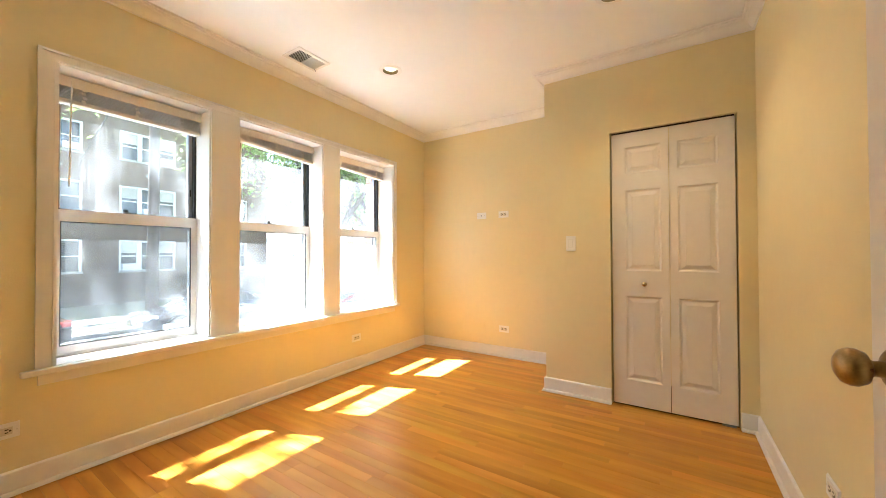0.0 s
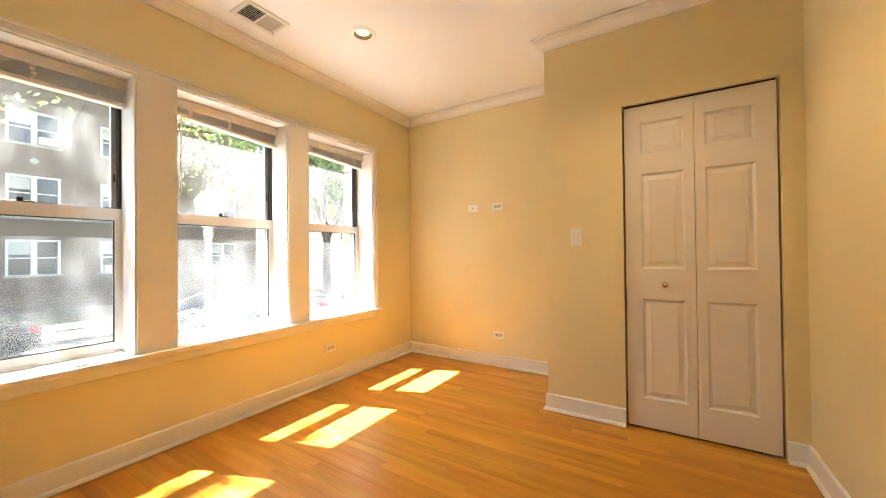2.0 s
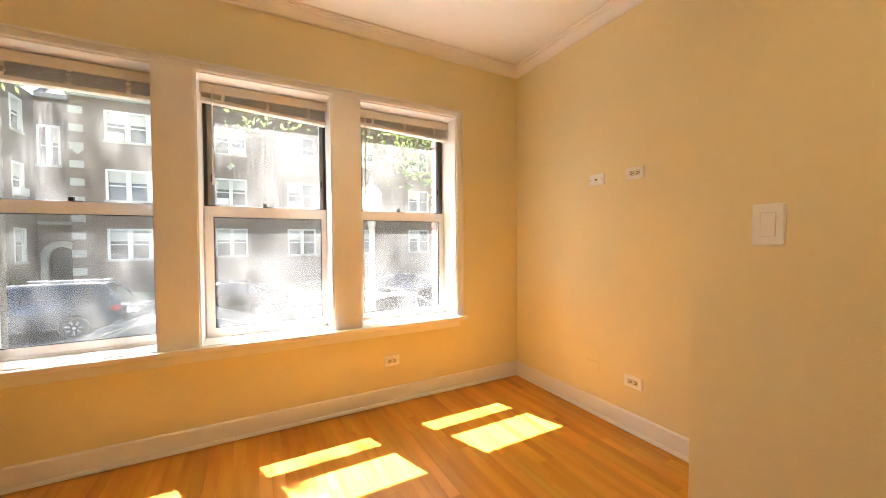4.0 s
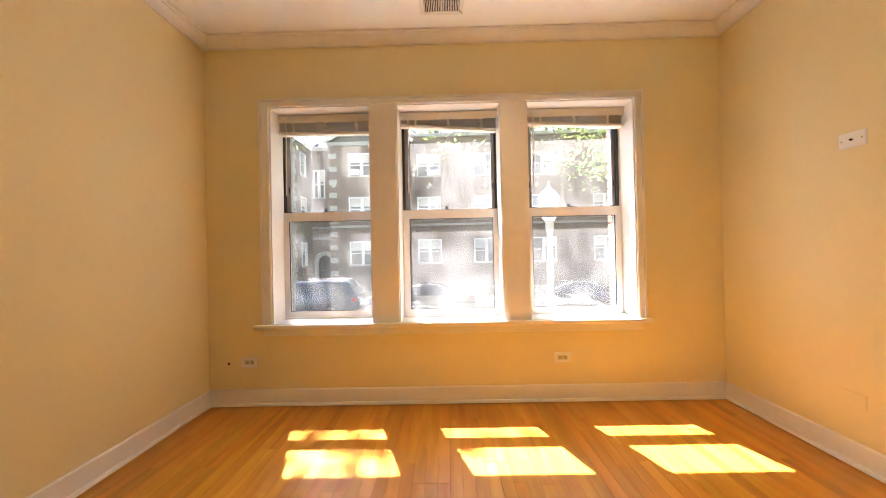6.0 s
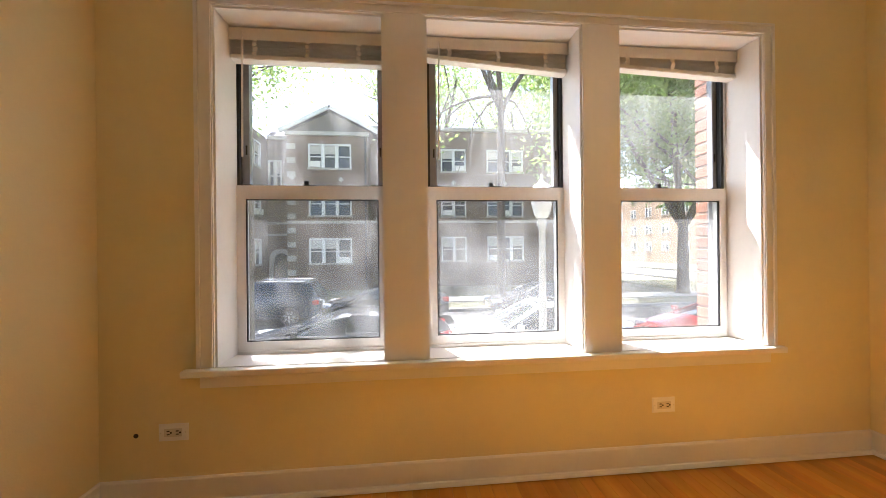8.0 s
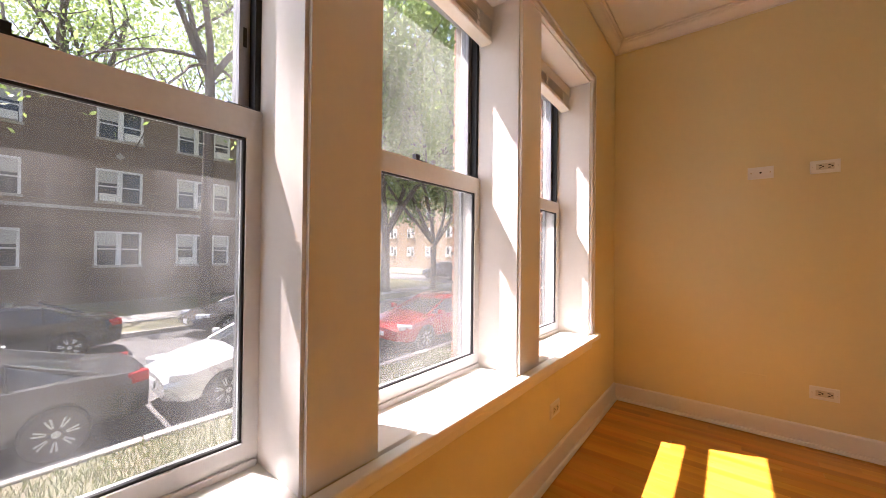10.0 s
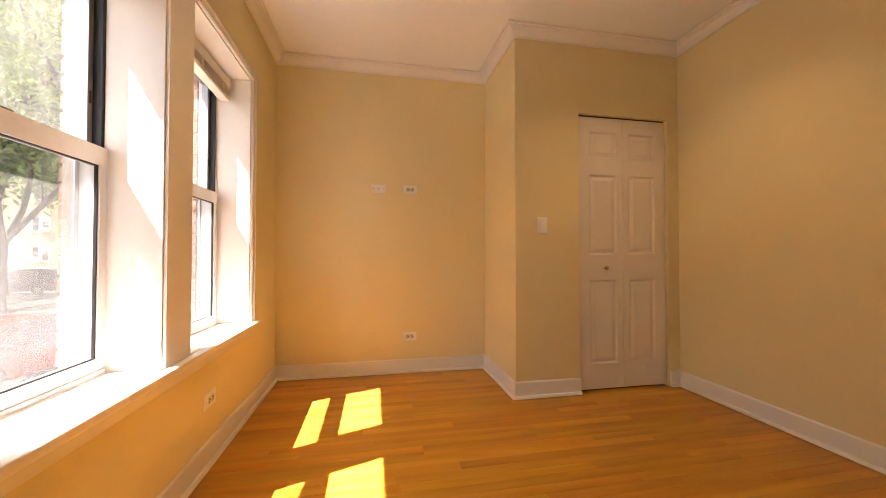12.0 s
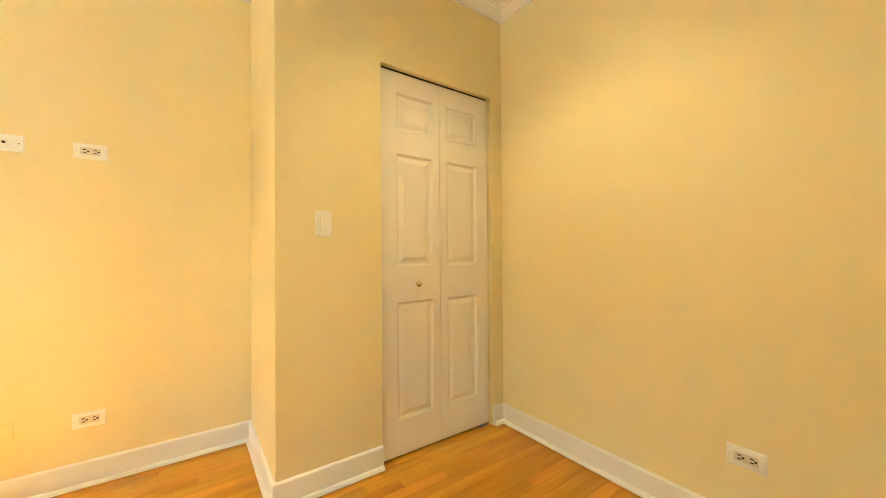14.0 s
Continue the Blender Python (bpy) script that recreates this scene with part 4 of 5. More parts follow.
        for wx in (-0.59 * L, 0.60 * L):
            y0 = s * (W - 0.22)
            bm = bmesh.new()
            lathe(bm, [(0.215, -0.10), (0.29, -0.105), (0.322, -0.08), (0.328, 0.0), (0.322, 0.08), (0.29, 0.105), (0.215, 0.10)], Matrix.Translation((wx, y0 + s * 0.10, 0.328)) @ Matrix.Rotation(radians(90), 4, "X"), 28)
            wheel = part("wheel", bm, TYRE, root, "black tyre on an alloy rim", 40)
            bm = bmesh.new()
            yo = y0 + s * 0.185
            lathe(bm, [(0.222, 0.0), (0.222, 0.03), (0.205, 0.03), (0.200, 0.0)], Matrix.Translation((wx, yo, 0.328)) @ Matrix.Rotation(radians(90 * s), 4, "X"), 28)
            for q in range(7):
                a = q * 2 * math.pi / 7 + 0.3
                for da in (-0.12, 0.12):
                    rod(bm, (wx + 0.03 * math.cos(a), yo, 0.328 + 0.03 * math.sin(a)), (wx + 0.21 * math.cos(a + da), yo - 0.0 * s, 0.328 + 0.21 * math.sin(a + da)), 0.016, 0.020, 6)
            rod(bm, (wx, yo - 0.02 * s, 0.328), (wx, yo + 0.02 * s, 0.328), 0.045, None, 14)
            part("rim", bm, RIM, wheel, "", 40)
            bm = bmesh.new()
            rod(bm, (wx, yo - 0.055 * s, 0.328), (wx, yo - 0.05 * s, 0.328), 0.21, None, 24)
            part("hub_back", bm, PLASTIC, wheel)
    part("front_grille", soft_box(L * 0.93, L * 0.995, -W * 0.42, W * 0.42, 0.40, 0.60, 0.02, 2), PLASTIC, body)
    part("number_plate", soft_box(-L - 0.012, -L + 0.02, -0.15, 0.15, 0.62, 0.74, 0.004, 1), NUMBER, body)
    part("number_plate", soft_box(L - 0.02, L + 0.012, -0.15, 0.15, 0.42, 0.54, 0.004, 1), NUMBER, body)
    if suv:
        for s in (1, -1):
            bm = bmesh.new()
            rod(bm, (-L * 0.78, s * W * 0.62, zr + 0.015), (L * 0.02, s * W * 0.62, zr + 0.025), 0.018, None, 8)
            part("roof_rail", bm, ALU, body, "", 40)
    else:
        part("sunroof", soft_box(-L * 0.17, -L * 0.02, -W * 0.40, W * 0.40, zr - 0.004, zr + 0.022, 0.004, 1), CAR_GLASS, body)
    root.matrix_basis = pose(*at, 0, 0, heading)
    return root


GREY = car_paint("paint_graphite", (0.07, 0.07, 0.074))
BLACK = car_paint("paint_black", (0.012, 0.013, 0.015))
SILVER = car_paint("paint_silver", (0.55, 0.57, 0.57), 0.28, 0.5)
RED = car_paint("paint_red", (0.42, 0.012, 0.020))
NAVY = car_paint("paint_slate", (0.045, 0.055, 0.07))
PALE = car_paint("paint_pale", (0.42, 0.43, 0.42))
NX, FX = -6.62, -12.15
car((NX - 0.1, -0.12, GZ), -90, GREY, "graphite sedan with a sunroof parked at the near kerb", height=1.27)
car((NX - 0.05, 4.4, GZ), -90, SILVER, "silver hatchback parked at the near kerb", length=4.1, height=1.42)
car((NX, 9.45, GZ), -90, RED, "bright red sedan parked at the near kerb")
car((NX, 14.7, GZ), -90, PALE, "pale grey SUV parked at the near kerb", True, 4.6, 1.85, 1.72)
car((FX, -4.25, GZ), -90, NAVY, "dark slate SUV with roof rails parked across the street", True, 4.7, 1.85, 1.52)
car((FX, 0.45, GZ), -90, BLACK, "black sedan parked across the street")
car((FX, 6.6, GZ), -90, GREY, "dark grey sedan parked across the street")
car((-22, 29.0, GZ), 180, NAVY, "dark SUV on the side street", True, 4.7, 1.85, 1.7)
car((-16.5, 29.2, GZ), 180, PALE, "pale sedan on the side street")

# ---- street lamp ----
LAMP_PAINT = surface("lamp_post_paint", (0.50, 0.50, 0.47), (0.42, 0.42, 0.40), 4.0, 0.5)
GLOBE = surface("frosted_globe", (0.80, 0.80, 0.78), (0.76, 0.76, 0.73), 4.0, 0.35)
lx, ly = -5.1, 3.84
t = thing("street_lamp", (lx, ly, GZ + 0.1), "pale street lamp post with a frosted acorn globe", "street lamp")
m = Matrix.Translation((lx, ly, GZ + 0.1))
bm = bmesh.new()
lathe(bm, [(0.17, 0.0), (0.17, 0.12), (0.13, 0.18), (0.12, 0.55), (0.085, 0.65), (0.075, 0.9), (0.06, 2.9), (0.085, 2.95), (0.085, 3.05), (0.06, 3.12)], m, 20)
part("post", bm, LAMP_PAINT, t, "", 30)
bm = bmesh.new()
lathe(bm, [(0.10, 3.12), (0.15, 3.2), (0.20, 3.42), (0.21, 3.55), (0.19, 3.60)], m, 24)
part("globe", bm, GLOBE, t, "frosted globe", 40)
bm = bmesh.new()
lathe(bm, [(0.225, 3.58), (0.23, 3.62), (0.15, 3.75), (0.06, 3.82), (0.03, 3.88), (0.035, 3.93), (0.01, 3.98)], m, 24)
part("cap", bm, LAMP_PAINT, t, "", 40)


# ---- trees ----
def tree(at, height, spread, crown_base, leaves, mat, seed, label, trunk_r=0.22, leaf=0.16, fork=3, droop=()):
    """A tapered trunk that forks into limbs and twigs, with leaves scattered round the twig ends."""
    rng = random.Random(seed)
    npr = np.random.default_rng(seed)
    root = thing("street_tree", (0, 0, 0), label, "tree", "street trees")
    bm = bmesh.new()
    tips = []

    def limb(p, d, length, r, depth):
        n = 5
        for i in range(n):
            d = (d + Vector((rng.uniform(-1, 1), rng.uniform(-1, 1), rng.uniform(-0.3, 0.7))) * 0.16).normalized()
            q = p + d * length / n
            r2 = r * (1 - 0.45 / n)
            rod(bm, p, q + d * 0.02, r, r2, 8 if depth < 2 else 5)
            p, r = q, r2
            if depth >= 2:
                tips.append(p.copy())
            if depth < 3 and i >= 1:
                side = Vector((rng.uniform(-1, 1), rng.uniform(-1, 1), rng.uniform(0.0, 0.7))).normalized()
                limb(p, (d * 0.5 + side).normalized(), length * rng.uniform(0.45, 0.62), r * 0.55, depth + 1)
        tips.append(p.copy())

    p = Vector((0, 0, 0))
    rod(bm, p, (0, 0, 0.4), trunk_r * 1.5, trunk_r * 1.05, 12)
    rod(bm, (0, 0, 0.38), (0.08, 0.05, crown_base), trunk_r * 1.05, trunk_r * 0.8, 12)
    for k in range(fork):
        a = 2 * math.pi * (k + rng.uniform(-0.25, 0.25)) / fork
        s = rng.uniform(0.35, 0.75) * spread / height
        limb(Vector((0.08, 0.05, crown_base - 0.1)), Vector((math.cos(a) * s * 1.6, math.sin(a) * s * 1.6, 1)).normalized(), (height - crown_base) * rng.uniform(0.62, 0.8), trunk_r * 0.62, 1)
    for end in droop:
        a, b = Vector((0.08, 0.05, crown_base + 0.6)), Vector(end)
        last = a
        for i in range(1, 9):
            f = i / 8
            p = a.lerp(b, f) + Vector((0, 0, 1.1 * math.sin(math.pi * f))) + Vector((rng.uniform(-0.1, 0.1), rng.uniform(-0.1, 0.1), 0))
            rod(bm, last, p, 0.06 * (1.1 - f), 0.06 * (1.0 - f) + 0.006, 6)
            last = p
            if i > 5:
                tips.extend([p.copy()] * 5)
    part("trunk", bm, BARK, root, "grey-brown bark", 60)
    pts = np.array([tuple(v) for v in tips if v.z > crown_base * 0.8])
    c = pts[npr.integers(0, len(pts), leaves)] + npr.normal(0, spread * 0.075, (leaves, 3))
    u = npr.normal(size=(leaves, 3))
    u /= np.linalg.norm(u, axis=1, keepdims=True)
    w = np.cross(u, npr.normal(size=(leaves, 3)))
    w /= np.linalg.norm(w, axis=1, keepdims=True)
    size = npr.uniform(0.6, 1.2, (leaves, 1)) * leaf
    verts = np.stack([c - u * size, c + w * size * 0.45, c + u * size, c - w * size * 0.45], 1).reshape(-1, 3)
    me = bpy.data.meshes.new("crown")
    me.from_pydata(verts.tolist(), [], np.arange(leaves * 4).reshape(-1, 4).tolist())
    me.materials.append(mat)
    crown = new("crown", me)
    crown.parent = root
    crown["label"] = "loose crown of small green leaves"
    root.matrix_basis = pose(*at, 0, 0, 0 if droop else rng.uniform(0, 360))
    return root


tree((-16.5, 16.2, GZ), 18.0, 13.0, 3.8, 30000, LEAF_A, 5, "tall honey locust with a light green crown on the lawn", 0.30, 0.20, 5)
tree((-15.4, 19.6, GZ), 17.0, 12.5, 3.2, 28000, LEAF_A, 6, "slimmer honey locust with a light green crown", 0.2, 0.20, 5)
tree((-22.0, 27.5, GZ), 14.0, 10.0, 3.4, 18000, LEAF_B, 14, "dark green maple on the corner lawn", 0.25, 0.22, 4)
tree((-10.5, 36.0, GZ), 14.0, 9.0, 4.5, 9000, LEAF_B, 7, "tall dark green maple beyond the corner", 0.32, 0.24, 4)
tree((-4.6, 17.5, GZ), 12.0, 8.0, 4.4, 9000, LEAF_A, 8, "street tree with drooping light green leaves", 0.24)
tree((-30.0, 3.0, GZ), 22.0, 12.0, 8.0, 9000, LEAF_A, 10, "tall open-crowned tree rising behind the brick building", 0.36, 0.17, 5)
tree((-33.0, 12.5, GZ), 21.0, 12.0, 8.0, 8500, LEAF_A, 11, "tall open-crowned tree rising behind the brick building", 0.34, 0.18, 5)
tree((-14.5, -8.0, GZ), 13.0, 9.0, 5.0, 9000, LEAF_A, 12, "street tree with an airy crown", 0.22, 0.14)
tree((-4.5, -4.2, GZ), 13.5, 8.5, 6.4, 8000, LEAF_A, 15, "parkway tree with an airy crown", 0.2, 0.11, 4, ((0.0, 2.95, 10.4), (-0.3, 2.6, 9.9), (0.1, 3.2, 10.0)))
tree((-14.4, 5.5, GZ), 17.0, 8.0, 9.0, 8000, LEAF_A, 13, "street tree with drooping sprigs before the brick building", 0.2, 0.13, 4, ((0.0, -6.0, 5.4), (0.3, -2.4, 4.7), (0.2, -3.9, 6.2), (-0.4, 2.5, 5.4)))


# ---- the brick building across the street ----
def sash_window(house, axis, c, u0, u1, z0, z1, lights, out):
    """A group of white double-hung lights set in an opening; out: the sign of the street side along the axis."""
    def pt(bm, p0, p1, a, b, lo, hi):
        q0, q1 = sorted((c + out * p0, c + out * p1))
        if axis == "x":
            box(bm, q0, q1, a, b, lo, hi)
        else:
            box(bm, a, b, q0, q1, lo, hi)

    fr = 0.10
    step = (u1 - u0 - fr) / lights
    holes = []
    for k in range(lights):
        a = u0 + k * step + (fr if k == 0 else fr * 1.5)
        b = u0 + (k + 1) * step - (0.0 if k == lights - 1 else fr / 2)
        holes.append((a, b, z0 + 0.05, z1 - fr))
    q0, q1 = sorted((c - out * 0.16, c + out * 0.02))
    win = part("window", holed_wall(axis, q0, q1, u0 + 0.002, u1 - 0.002, z0 + 0.001, z1 - 0.002, holes), WOOD_W, house, "white double-hung window group")
    bm = bmesh.new()
    pt(bm, 0.021, 0.08, u0 - 0.06, u1 + 0.06, z0 - 0.08, z0 + 0.04)
    part("sill", bm, STONE, win)
    for k in range(lights):
        a = u0 + k * step + (fr if k == 0 else fr * 1.5)
        b = u0 + (k + 1) * step - (0.0 if k == lights - 1 else fr / 2)
        bm = bmesh.new()
        pt(bm, -0.14, -0.12, a, b, z0 + 0.05, z1 - fr)
        part("pane", bm, FAR_GLASS, win)
        bm = bmesh.new()
        pt(bm, -0.118, -0.05, a, b, (z0 + z1) / 2 - 0.05, (z0 + z1) / 2 + 0.01)
        part("meeting_rail", bm, WOOD_W, win)
        if (int(u0 * 10) + k) % 3 != 1:
            bm = bmesh.new()
            pt(bm, -0.117, -0.10, a, b, (z0 + z1) / 2 + 0.15, z1 - fr)
            part("roller_shade", bm, SHADE, win)
        if (int(u0 * 7) + int(z0) + k) % 4 == 0:
            bm = bmesh.new()
            pt(bm, -0.10, 0.22, a + 0.03, b - 0.03, z0 + 0.06, z0 + 0.42)
            part("air_conditioner", bm, REGISTER, win, "window air conditioner")


HX, HR = -21.5, -23.6
HN, HW = -22.6, -19.5
ROOF_Z, ROOF_H = 8.35, 9.5
WING, NOOK, WEST = -1.25, -6.2, -7.8
house = thing("apartment_building", (-26, 3, GZ), "three-storey brown brick courtyard apartment building with white windows", "building")
rows = [(0.20, 1.80), (3.20, 4.80), (6.20, 7.75)]
rows_flat = [(0.18, 1.92), (3.36, 5.02), (6.52, 8.15)]
wing = [(-4.9, -2.25, 3)]
wing_far = [(-14.6, -12.0, 3)]
flat_part = [(-0.45, 1.3, 2), (3.65, 5.45, 2), (6.95, 9.65, 3), (12.35, 14.1, 2)]
STAIR = (-7.72, -6.86, 4.95, 6.95)
part("wall", holed_wall("x", HX - 0.3, HX, NOOK, WING, GZ, ROOF_Z, [(a, b, lo, hi) for a, b, _ in wing for lo, hi in rows]), HOUSE_BRICK, house)
part("wall", holed_wall("x", HR - 0.3, HR, WING, 15.6, GZ, ROOF_H, [(a, b, lo, hi) for a, b, _ in flat_part for lo, hi in rows_flat]), HOUSE_BRICK, house)
part("wall", holed_wall("y", WING - 0.3, WING, HR - 0.3, HX - 0.3, GZ, ROOF_Z, []), HOUSE_BRICK, house)
part("wall", holed_wall("y", 15.3, 15.6, -36.0, HR - 0.3, GZ, ROOF_H, []), HOUSE_BRICK, house)
part("wall", holed_wall("x", HN - 0.3, HN, WEST, NOOK, GZ, ROOF_Z, [STAIR, (-7.4, -6.4, GZ + 0.3, GZ + 2.6)]), HOUSE_BRICK, house)
part("wall", holed_wall("y", NOOK, NOOK + 0.3, HN, HX - 0.3, GZ, ROOF_Z, []), HOUSE_BRICK, house)
SIDE = [(-21.6, -20.6)]
part("wall", holed_wall("y", WEST - 0.3, WEST, HN, HW - 0.3, GZ, ROOF_Z, [(a, b, lo, hi) for a, b in SIDE for lo, hi in rows]), HOUSE_BRICK, house)
part("wall", holed_wall("x", HW - 0.3, HW, -16.0, WEST, GZ, ROOF_Z, [(a, b, lo, hi) for a, b, _ in wing_far for lo, hi in rows]), HOUSE_BRICK, house)
for gs, c, rs in ((wing, HX, rows), (wing_far, HW, rows), (flat_part, HR, rows_flat)):
    for a, b, n in gs:
        for lo, hi in rs:
            sash_window(house, "x", c, a, b, lo, hi, n, 1)
for a, b in SIDE:
    for lo, hi in rows:
        sash_window(house, "y", WEST, a, b, lo, hi, 1, 1)
sash_window(house, "x", HN, *STAIR, 2, 1)
# limestone: quoins on the corners, sill courses, diamonds between the storeys
for cx, cy, dx, dy in ((HW, WEST, -1, -1), (HX, NOOK, -1, 1)):
    for k in range(22):
        z = GZ + 0.2 + 0.44 * k
        if z + 0.4 > ROOF_Z - 0.2 or (cy != WEST and k % 2):
            continue
        u = 0.52 if k % 2 else 0.32
        x0, x1 = sorted((cx + 0.012, cx + dx * u))
        y0, y1 = sorted((cy - dy * 0.012, cy + dy * (0.84 - u)))
        part("quoin", soft_box(x0, x1, y0, y1, z, z + 0.36, 0.01, 1), STONE, house, "pale limestone quoin")
for y, z in ((-5.9, 5.6), (-2.9, 5.5), (0.4, 5.75), (4.55, 5.75), (8.3, 5.75)):
    bm = bmesh.new()
    x = HX if y < WING else HR
    box(bm, -0.02, 0.02, -0.13, 0.13, -0.13, 0.13, Matrix.Translation((x + 0.004, y, z)) @ Matrix.Rotation(radians(45), 4, "X"))
    part("stone_diamond", bm, STONE, house, "small limestone diamond")
for c, y0, y1, z in ((HX, NOOK, WING, 2.72), (HR, WING, 15.6, 2.9), (HN, WEST, NOOK, 2.0), (HN, WEST, NOOK, 2.75)):
    bm = bmesh.new()
    box(bm, c + 0.001, c + 0.06, y0 + 0.02, y1 - 0.02, z, z + 0.16)
    part("stone_band", bm, STONE, house)
for y0, y1, c, z in ((-16.2, WEST + 0.1, HW, ROOF_Z), (WEST + 0.1, NOOK - 0.05, HN, ROOF_Z), (NOOK - 0.05, WING + 0.1, HX, ROOF_Z), (WING + 0.1, 15.8, HR, ROOF_H)):
    bm = bmesh.new()
    box(bm, c - 0.05, c + 0.22, y0, y1, z - 0.10, z + 0.12)
    part("stone_band", bm, STONE, house)
bm = bmesh.new()
rod(bm, (HX + 0.08, WING - 0.12, GZ + 0.2), (HX + 0.08, WING - 0.12, ROOF_Z), 0.05, None, 10)
part("downspout", bm, ROOF, house, "grey weathered downspout", 40)
# gable over the wing, flat roofs behind
bm = bmesh.new()
g0, g1, gm, gz = -6.2, -0.9, -3.55, 9.75
front = [bm.verts.new((HX - 0.02, y, z)) for y, z in ((g0, ROOF_Z + 0.1), (g1, ROOF_Z + 0.1), (gm, gz))]
back = [bm.verts.new((HX - 6.0, v.co.y, v.co.z)) for v in front]
bm.faces.new(front)
bm.faces.new(back[::-1])
for i in range(3):
    bm.faces.new((front[i], front[(i + 1) % 3], back[(i + 1) % 3], back[i]))
part("gable", bm, HOUSE_BRICK, house)
bm = bmesh.new()
for s, ya in ((1, g0 - 0.35), (-1, g1 + 0.35)):
    a, b = Vector((0, ya, ROOF_Z)), Vector((0, gm, gz + 0.14))
    d = (b - a).normalized()
    n = Vector((0, -d.z, d.y)) * (1 if d.y > 0 else -1)
    q = [(a, 0), (b, 0), (b, 0.24), (a, 0.24)]
    f = [bm.verts.new((HX + 0.28, *(p + n * h)[1:])) for p, h in q]
    r = [bm.verts.new((HX + 0.16, *(p + n * h)[1:])) for p, h in q]
    bm.faces.new(f)
    bm.faces.new(r[::-1])
    for i in range(4):
        bm.faces.new((f[i], f[(i + 1) % 4], r[(i + 1) % 4], r[i]))
part("bargeboard", bm, WOOD_W, house, "white painted gable board")
bm = bmesh.new()
for ya, yb in ((g0 - 0.3, gm), (g1 + 0.3, gm)):
    vs = [bm.verts.new(v) for v in ((HX + 0.15, ya, ROOF_Z + 0.26), (HX + 0.15, yb, gz + 0.42), (HX - 6, yb, gz + 0.42), (HX - 6, ya, ROOF_Z + 0.26))]
    bm.faces.new(vs)
part("gable_roof", bm, ROOF, house, "dark shingle roof")
bm = bmesh.new()
vs = [bm.verts.new(v) for v in ((HW + 0.1, -16.2, ROOF_Z + 0.12), (HW + 0.1, WEST, ROOF_Z + 0.12), (HW - 5, WEST, 11.0), (HW - 5, -16.2, 11.0))]
bm.faces.new(vs)
vs = [bm.verts.new(v) for v in ((HN + 0.1, WEST, ROOF_Z + 0.12), (HN + 0.1, g0, ROOF_Z + 0.12), (HN - 4, g0, 11.0), (HN - 4, WEST, 11.0))]
bm.faces.new(vs)
box(bm, -36, HW - 0.3, -16, WEST - 0.3, ROOF_Z - 0.1, ROOF_Z)
box(bm, -36, HN - 0.3, WEST - 0.3, WING, ROOF_Z - 0.1, ROOF_Z)
box(bm, -36, HR - 0.3, WING, 15.3, ROOF_H - 0.1, ROOF_H)
part("roof", bm, ROOF, house, "dark shingle roof")
# arched entry in the foot of the recess
bm = bmesh.new()
box(bm, HN - 0.2, HN - 0.12, -7.398, -6.402, GZ + 0.302, GZ + 2.598)
part("entry_door", bm, PLASTIC, house, "dark entry door")
bm = bmesh.new()
for k in range(13):
    a = math.pi * k / 12
    z0 = GZ + 2.0
    box(bm, 0.001, 0.14, -0.085, 0.085, 0.48, 0.78, Matrix.Translation((HN, -6.9, z0)) @ Matrix.Rotation(a - math.pi / 2, 4, "X"))
for y in (-7.55, -6.25):
    box(bm, HN + 0.001, HN + 0.14, y - 0.12, y + 0.12, GZ + 0.3, GZ + 2.0)
part("entry_surround", bm, STONE, house, "pale arched stone door surround")

# tan block far past the corner
far = thing("tan_apartment_block", (-52, 46, GZ), "tan brick apartment block past the corner, sunlit", "building")
cols = [(-76 + 4.0 * k, -74.4 + 4.0 * k) for k in range(12)]
lv = [(0.4 + 2.9 * k, 1.9 + 2.9 * k) for k in range(4)]
part("wall", holed_wall("y", 42.0, 42.4, -78, -28, GZ, 11.4, [(a, b, lo, hi) for a, b in cols for lo, hi in lv]), TAN_BRICK, far)
part("wall", holed_wall("x", -28.3, -28.0, 42.4, 54, GZ, 11.4, []), TAN_BRICK, far)
for a, b in cols:
    for lo, hi in lv:
        sash_window(far, "y", 42.0, a, b, lo, hi, 2, -1)
bm = bmesh.new()
box(bm, -78.2, -27.8, 41.8, 54, 11.4, 11.8)
part("roof", bm, ROOF, far)

# ---- bricks of the outside jambs ----
brick_mesh = {}
outside = bpy.data.objects["wall_outside"]


def brick(x, y, z, dx, dy):
    key = (round(dx, 3), round(dy, 3))
    if key not in brick_mesh:
        ob = soft_box(-dx / 2, dx / 2, -dy / 2, dy / 2, -0.0285, 0.0285, 0.004, 1)
        me = bpy.data.meshes.new("brick")
        ob.to_mesh(me)
        ob.free()
        me.materials.append(BRICK)
        brick_mesh[key] = me
    o = new("brick", brick_mesh[key])
    o.location = (x, y, z)
    o.parent = outside


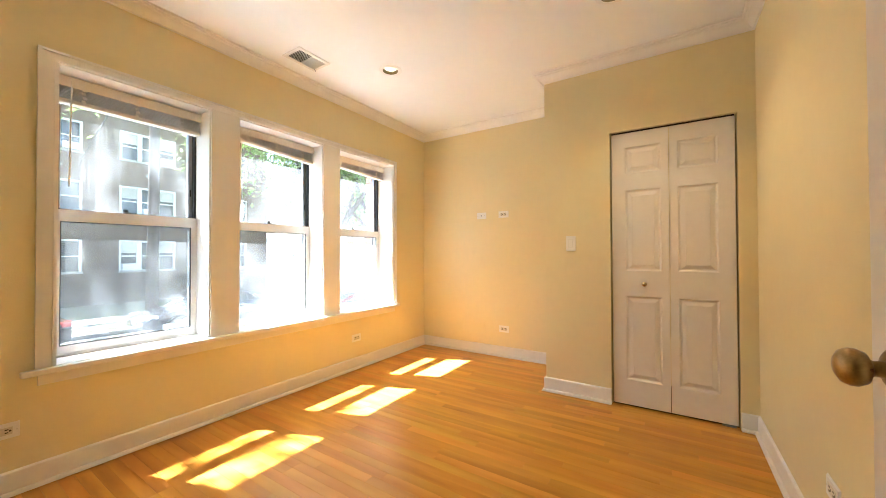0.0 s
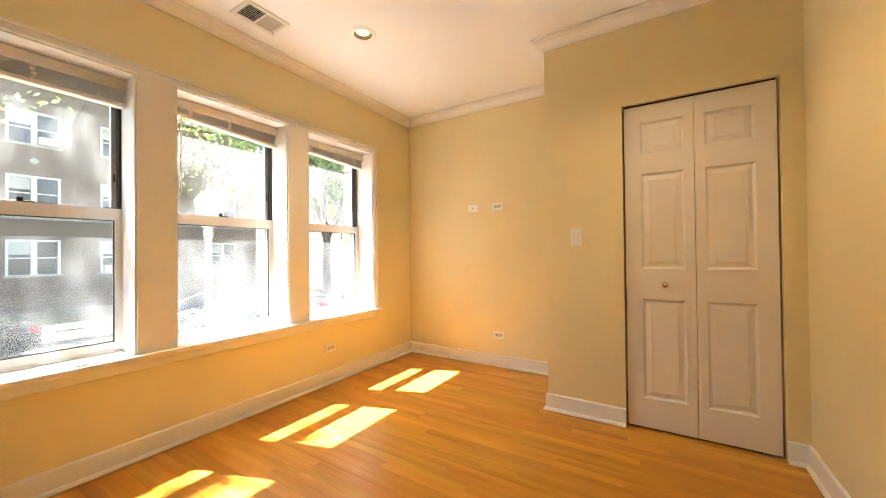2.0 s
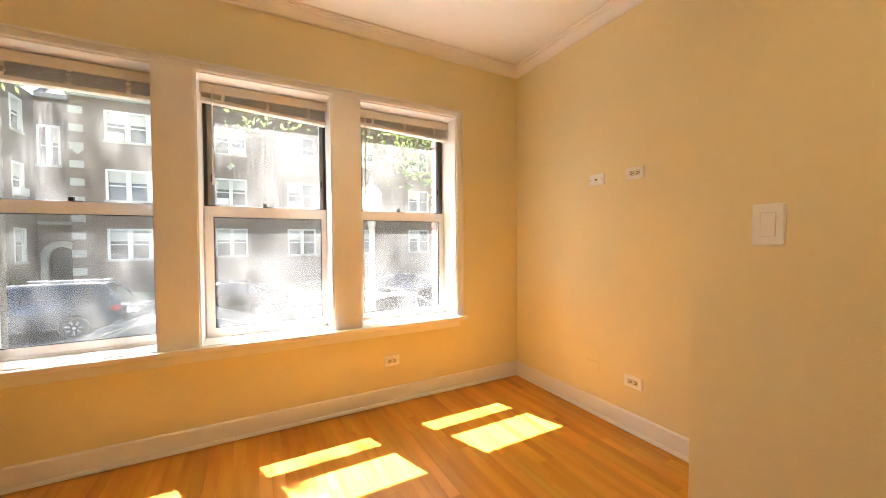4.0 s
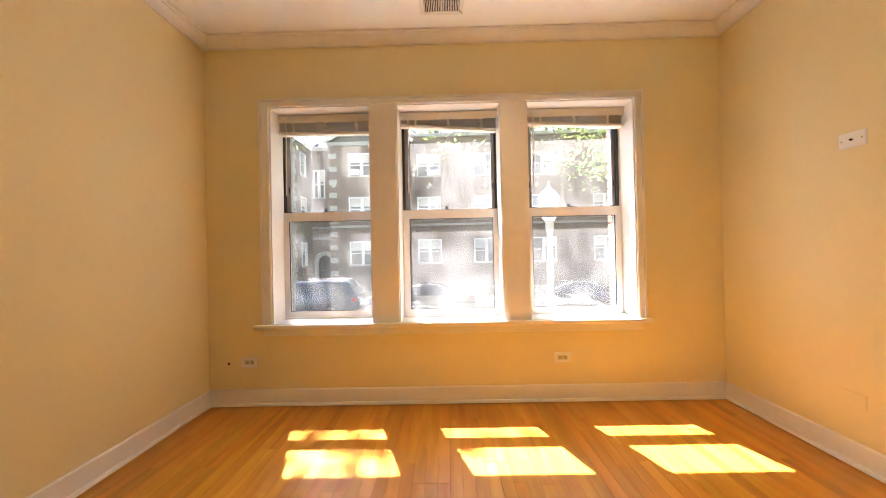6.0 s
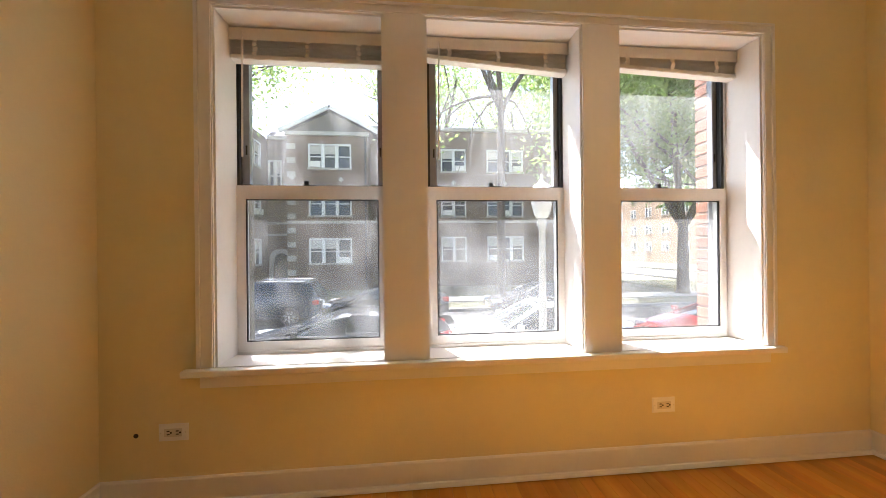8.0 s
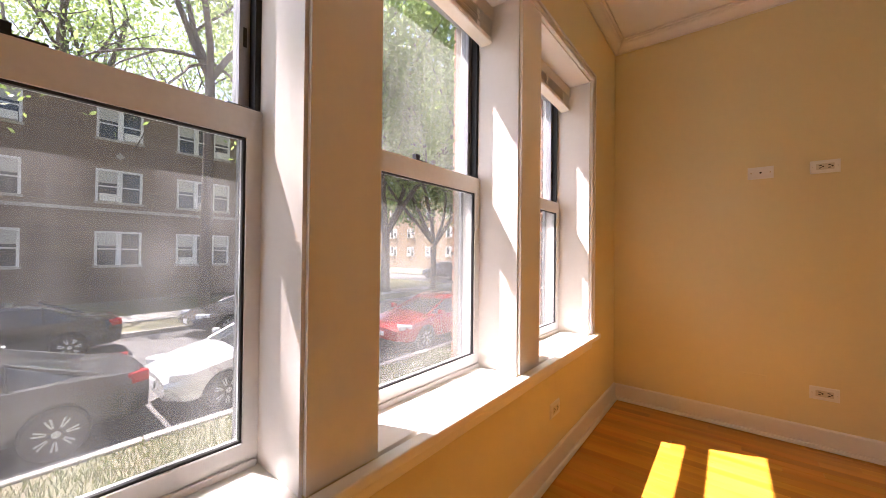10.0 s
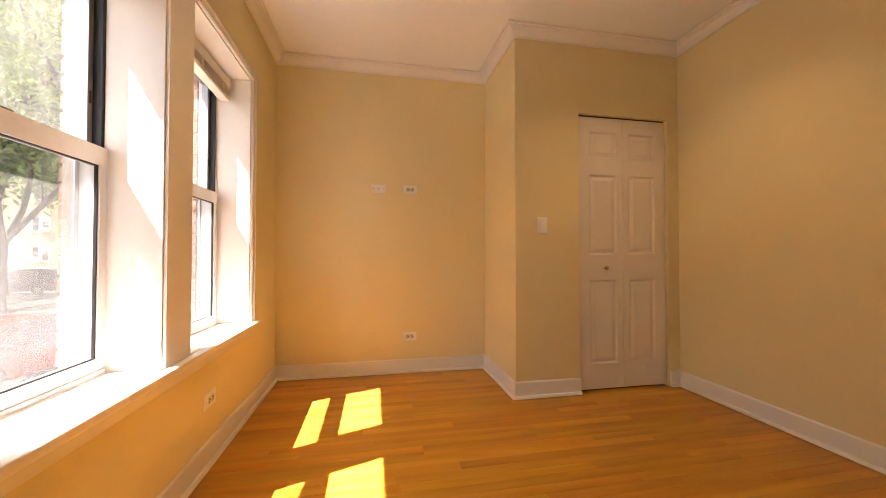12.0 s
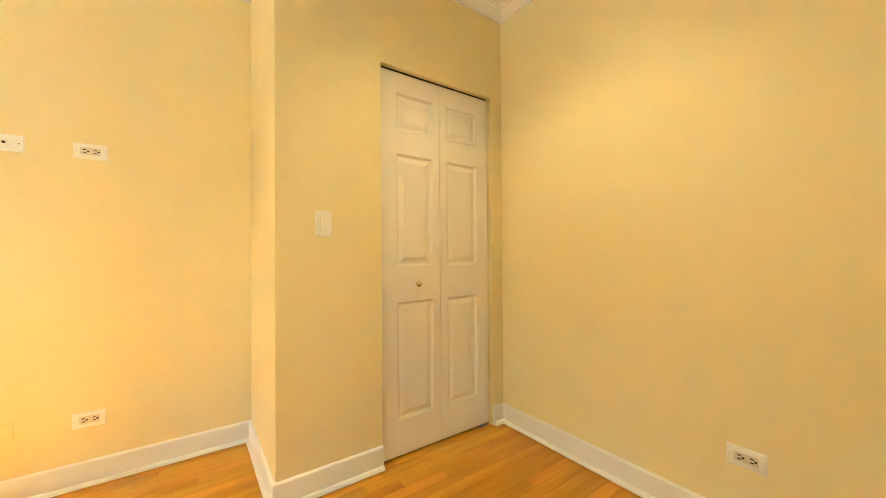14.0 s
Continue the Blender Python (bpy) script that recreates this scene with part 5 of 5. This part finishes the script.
def brick_run(y0, y1, z0, z1):
    """Running bond on the outer face between two heights; full-depth so that the jambs show brick ends too."""
    k = 0
    z = z0
    while z < z1 - 0.03:
        y = y0
        first = 0.10 if k % 2 else 0.20
        while y < y1 - 0.02:
            w = min(first if y == y0 else 0.20, y1 - y)
            brick(-0.330, y + w / 2, z + 0.0285, 0.088, w - 0.010)
            y += w
        z += 0.067
        k += 1


for y0, y1 in ((1.214, 1.346), (2.109, 2.245), (2.936, 3.45)):
    brick_run(y0 - 0.002, y1 + 0.002, 0.50, 2.113)

# ---- oak strip floor, board by board ----
bm = bmesh.new()
box(bm, 0.0, RX, 0.0, FY, -0.06, -0.012)
box(bm, 1.4, 3.6, -1.7, 0.0, -0.06, -0.012)
floor = structure("floor", bm, SUBFLOOR, "golden oak strip floor with a satin finish", "floor")
rng = random.Random(21)
BOARD = 0.0572
board_mesh = {}


def board(x0, x1, y0, y1):
    key = (round(x1 - x0, 2), round(y1 - y0, 4))
    if key not in board_mesh:
        b = soft_box(-key[0] / 2, key[0] / 2, -(y1 - y0) / 2, (y1 - y0) / 2, -0.014, 0.0, 0.0006, 1)
        me = bpy.data.meshes.new("floor_board")
        b.to_mesh(me)
        b.free()
        me.materials.append(OAK)
        board_mesh[key] = me
    o = new("floor_board", board_mesh[key])
    o.location = ((x0 + x1) / 2, (y0 + y1) / 2, rng.uniform(-0.0004, 0.0))
    o.parent = floor


y = 0.0
while y < FY:
    y1 = min(y + BOARD, FY)
    x = 0.0
    end = RX if y < CY else CX
    first = True
    while x < end - 0.01:
        n = rng.choice((0.5, 0.62, 0.75, 0.9, 1.05, 1.2)) if not first else rng.choice((0.25, 0.4, 0.55, 0.7, 0.85, 1.0))
        first = False
        x1 = end if x + n > end - 0.25 else x + n
        board(x, round(x1, 2) if x1 < end else x1, y + 0.0003, y1 - 0.0003)
        x = round(x1, 2) if x1 < end else end
    y = y1
bm = bmesh.new()
box(bm, 1.4, 3.6, -1.7, -0.0005, -0.013, -0.001)
tagged(mesh_object("hall_floor", bm, OAK), "golden oak hallway floor", "floor", kind="structure")
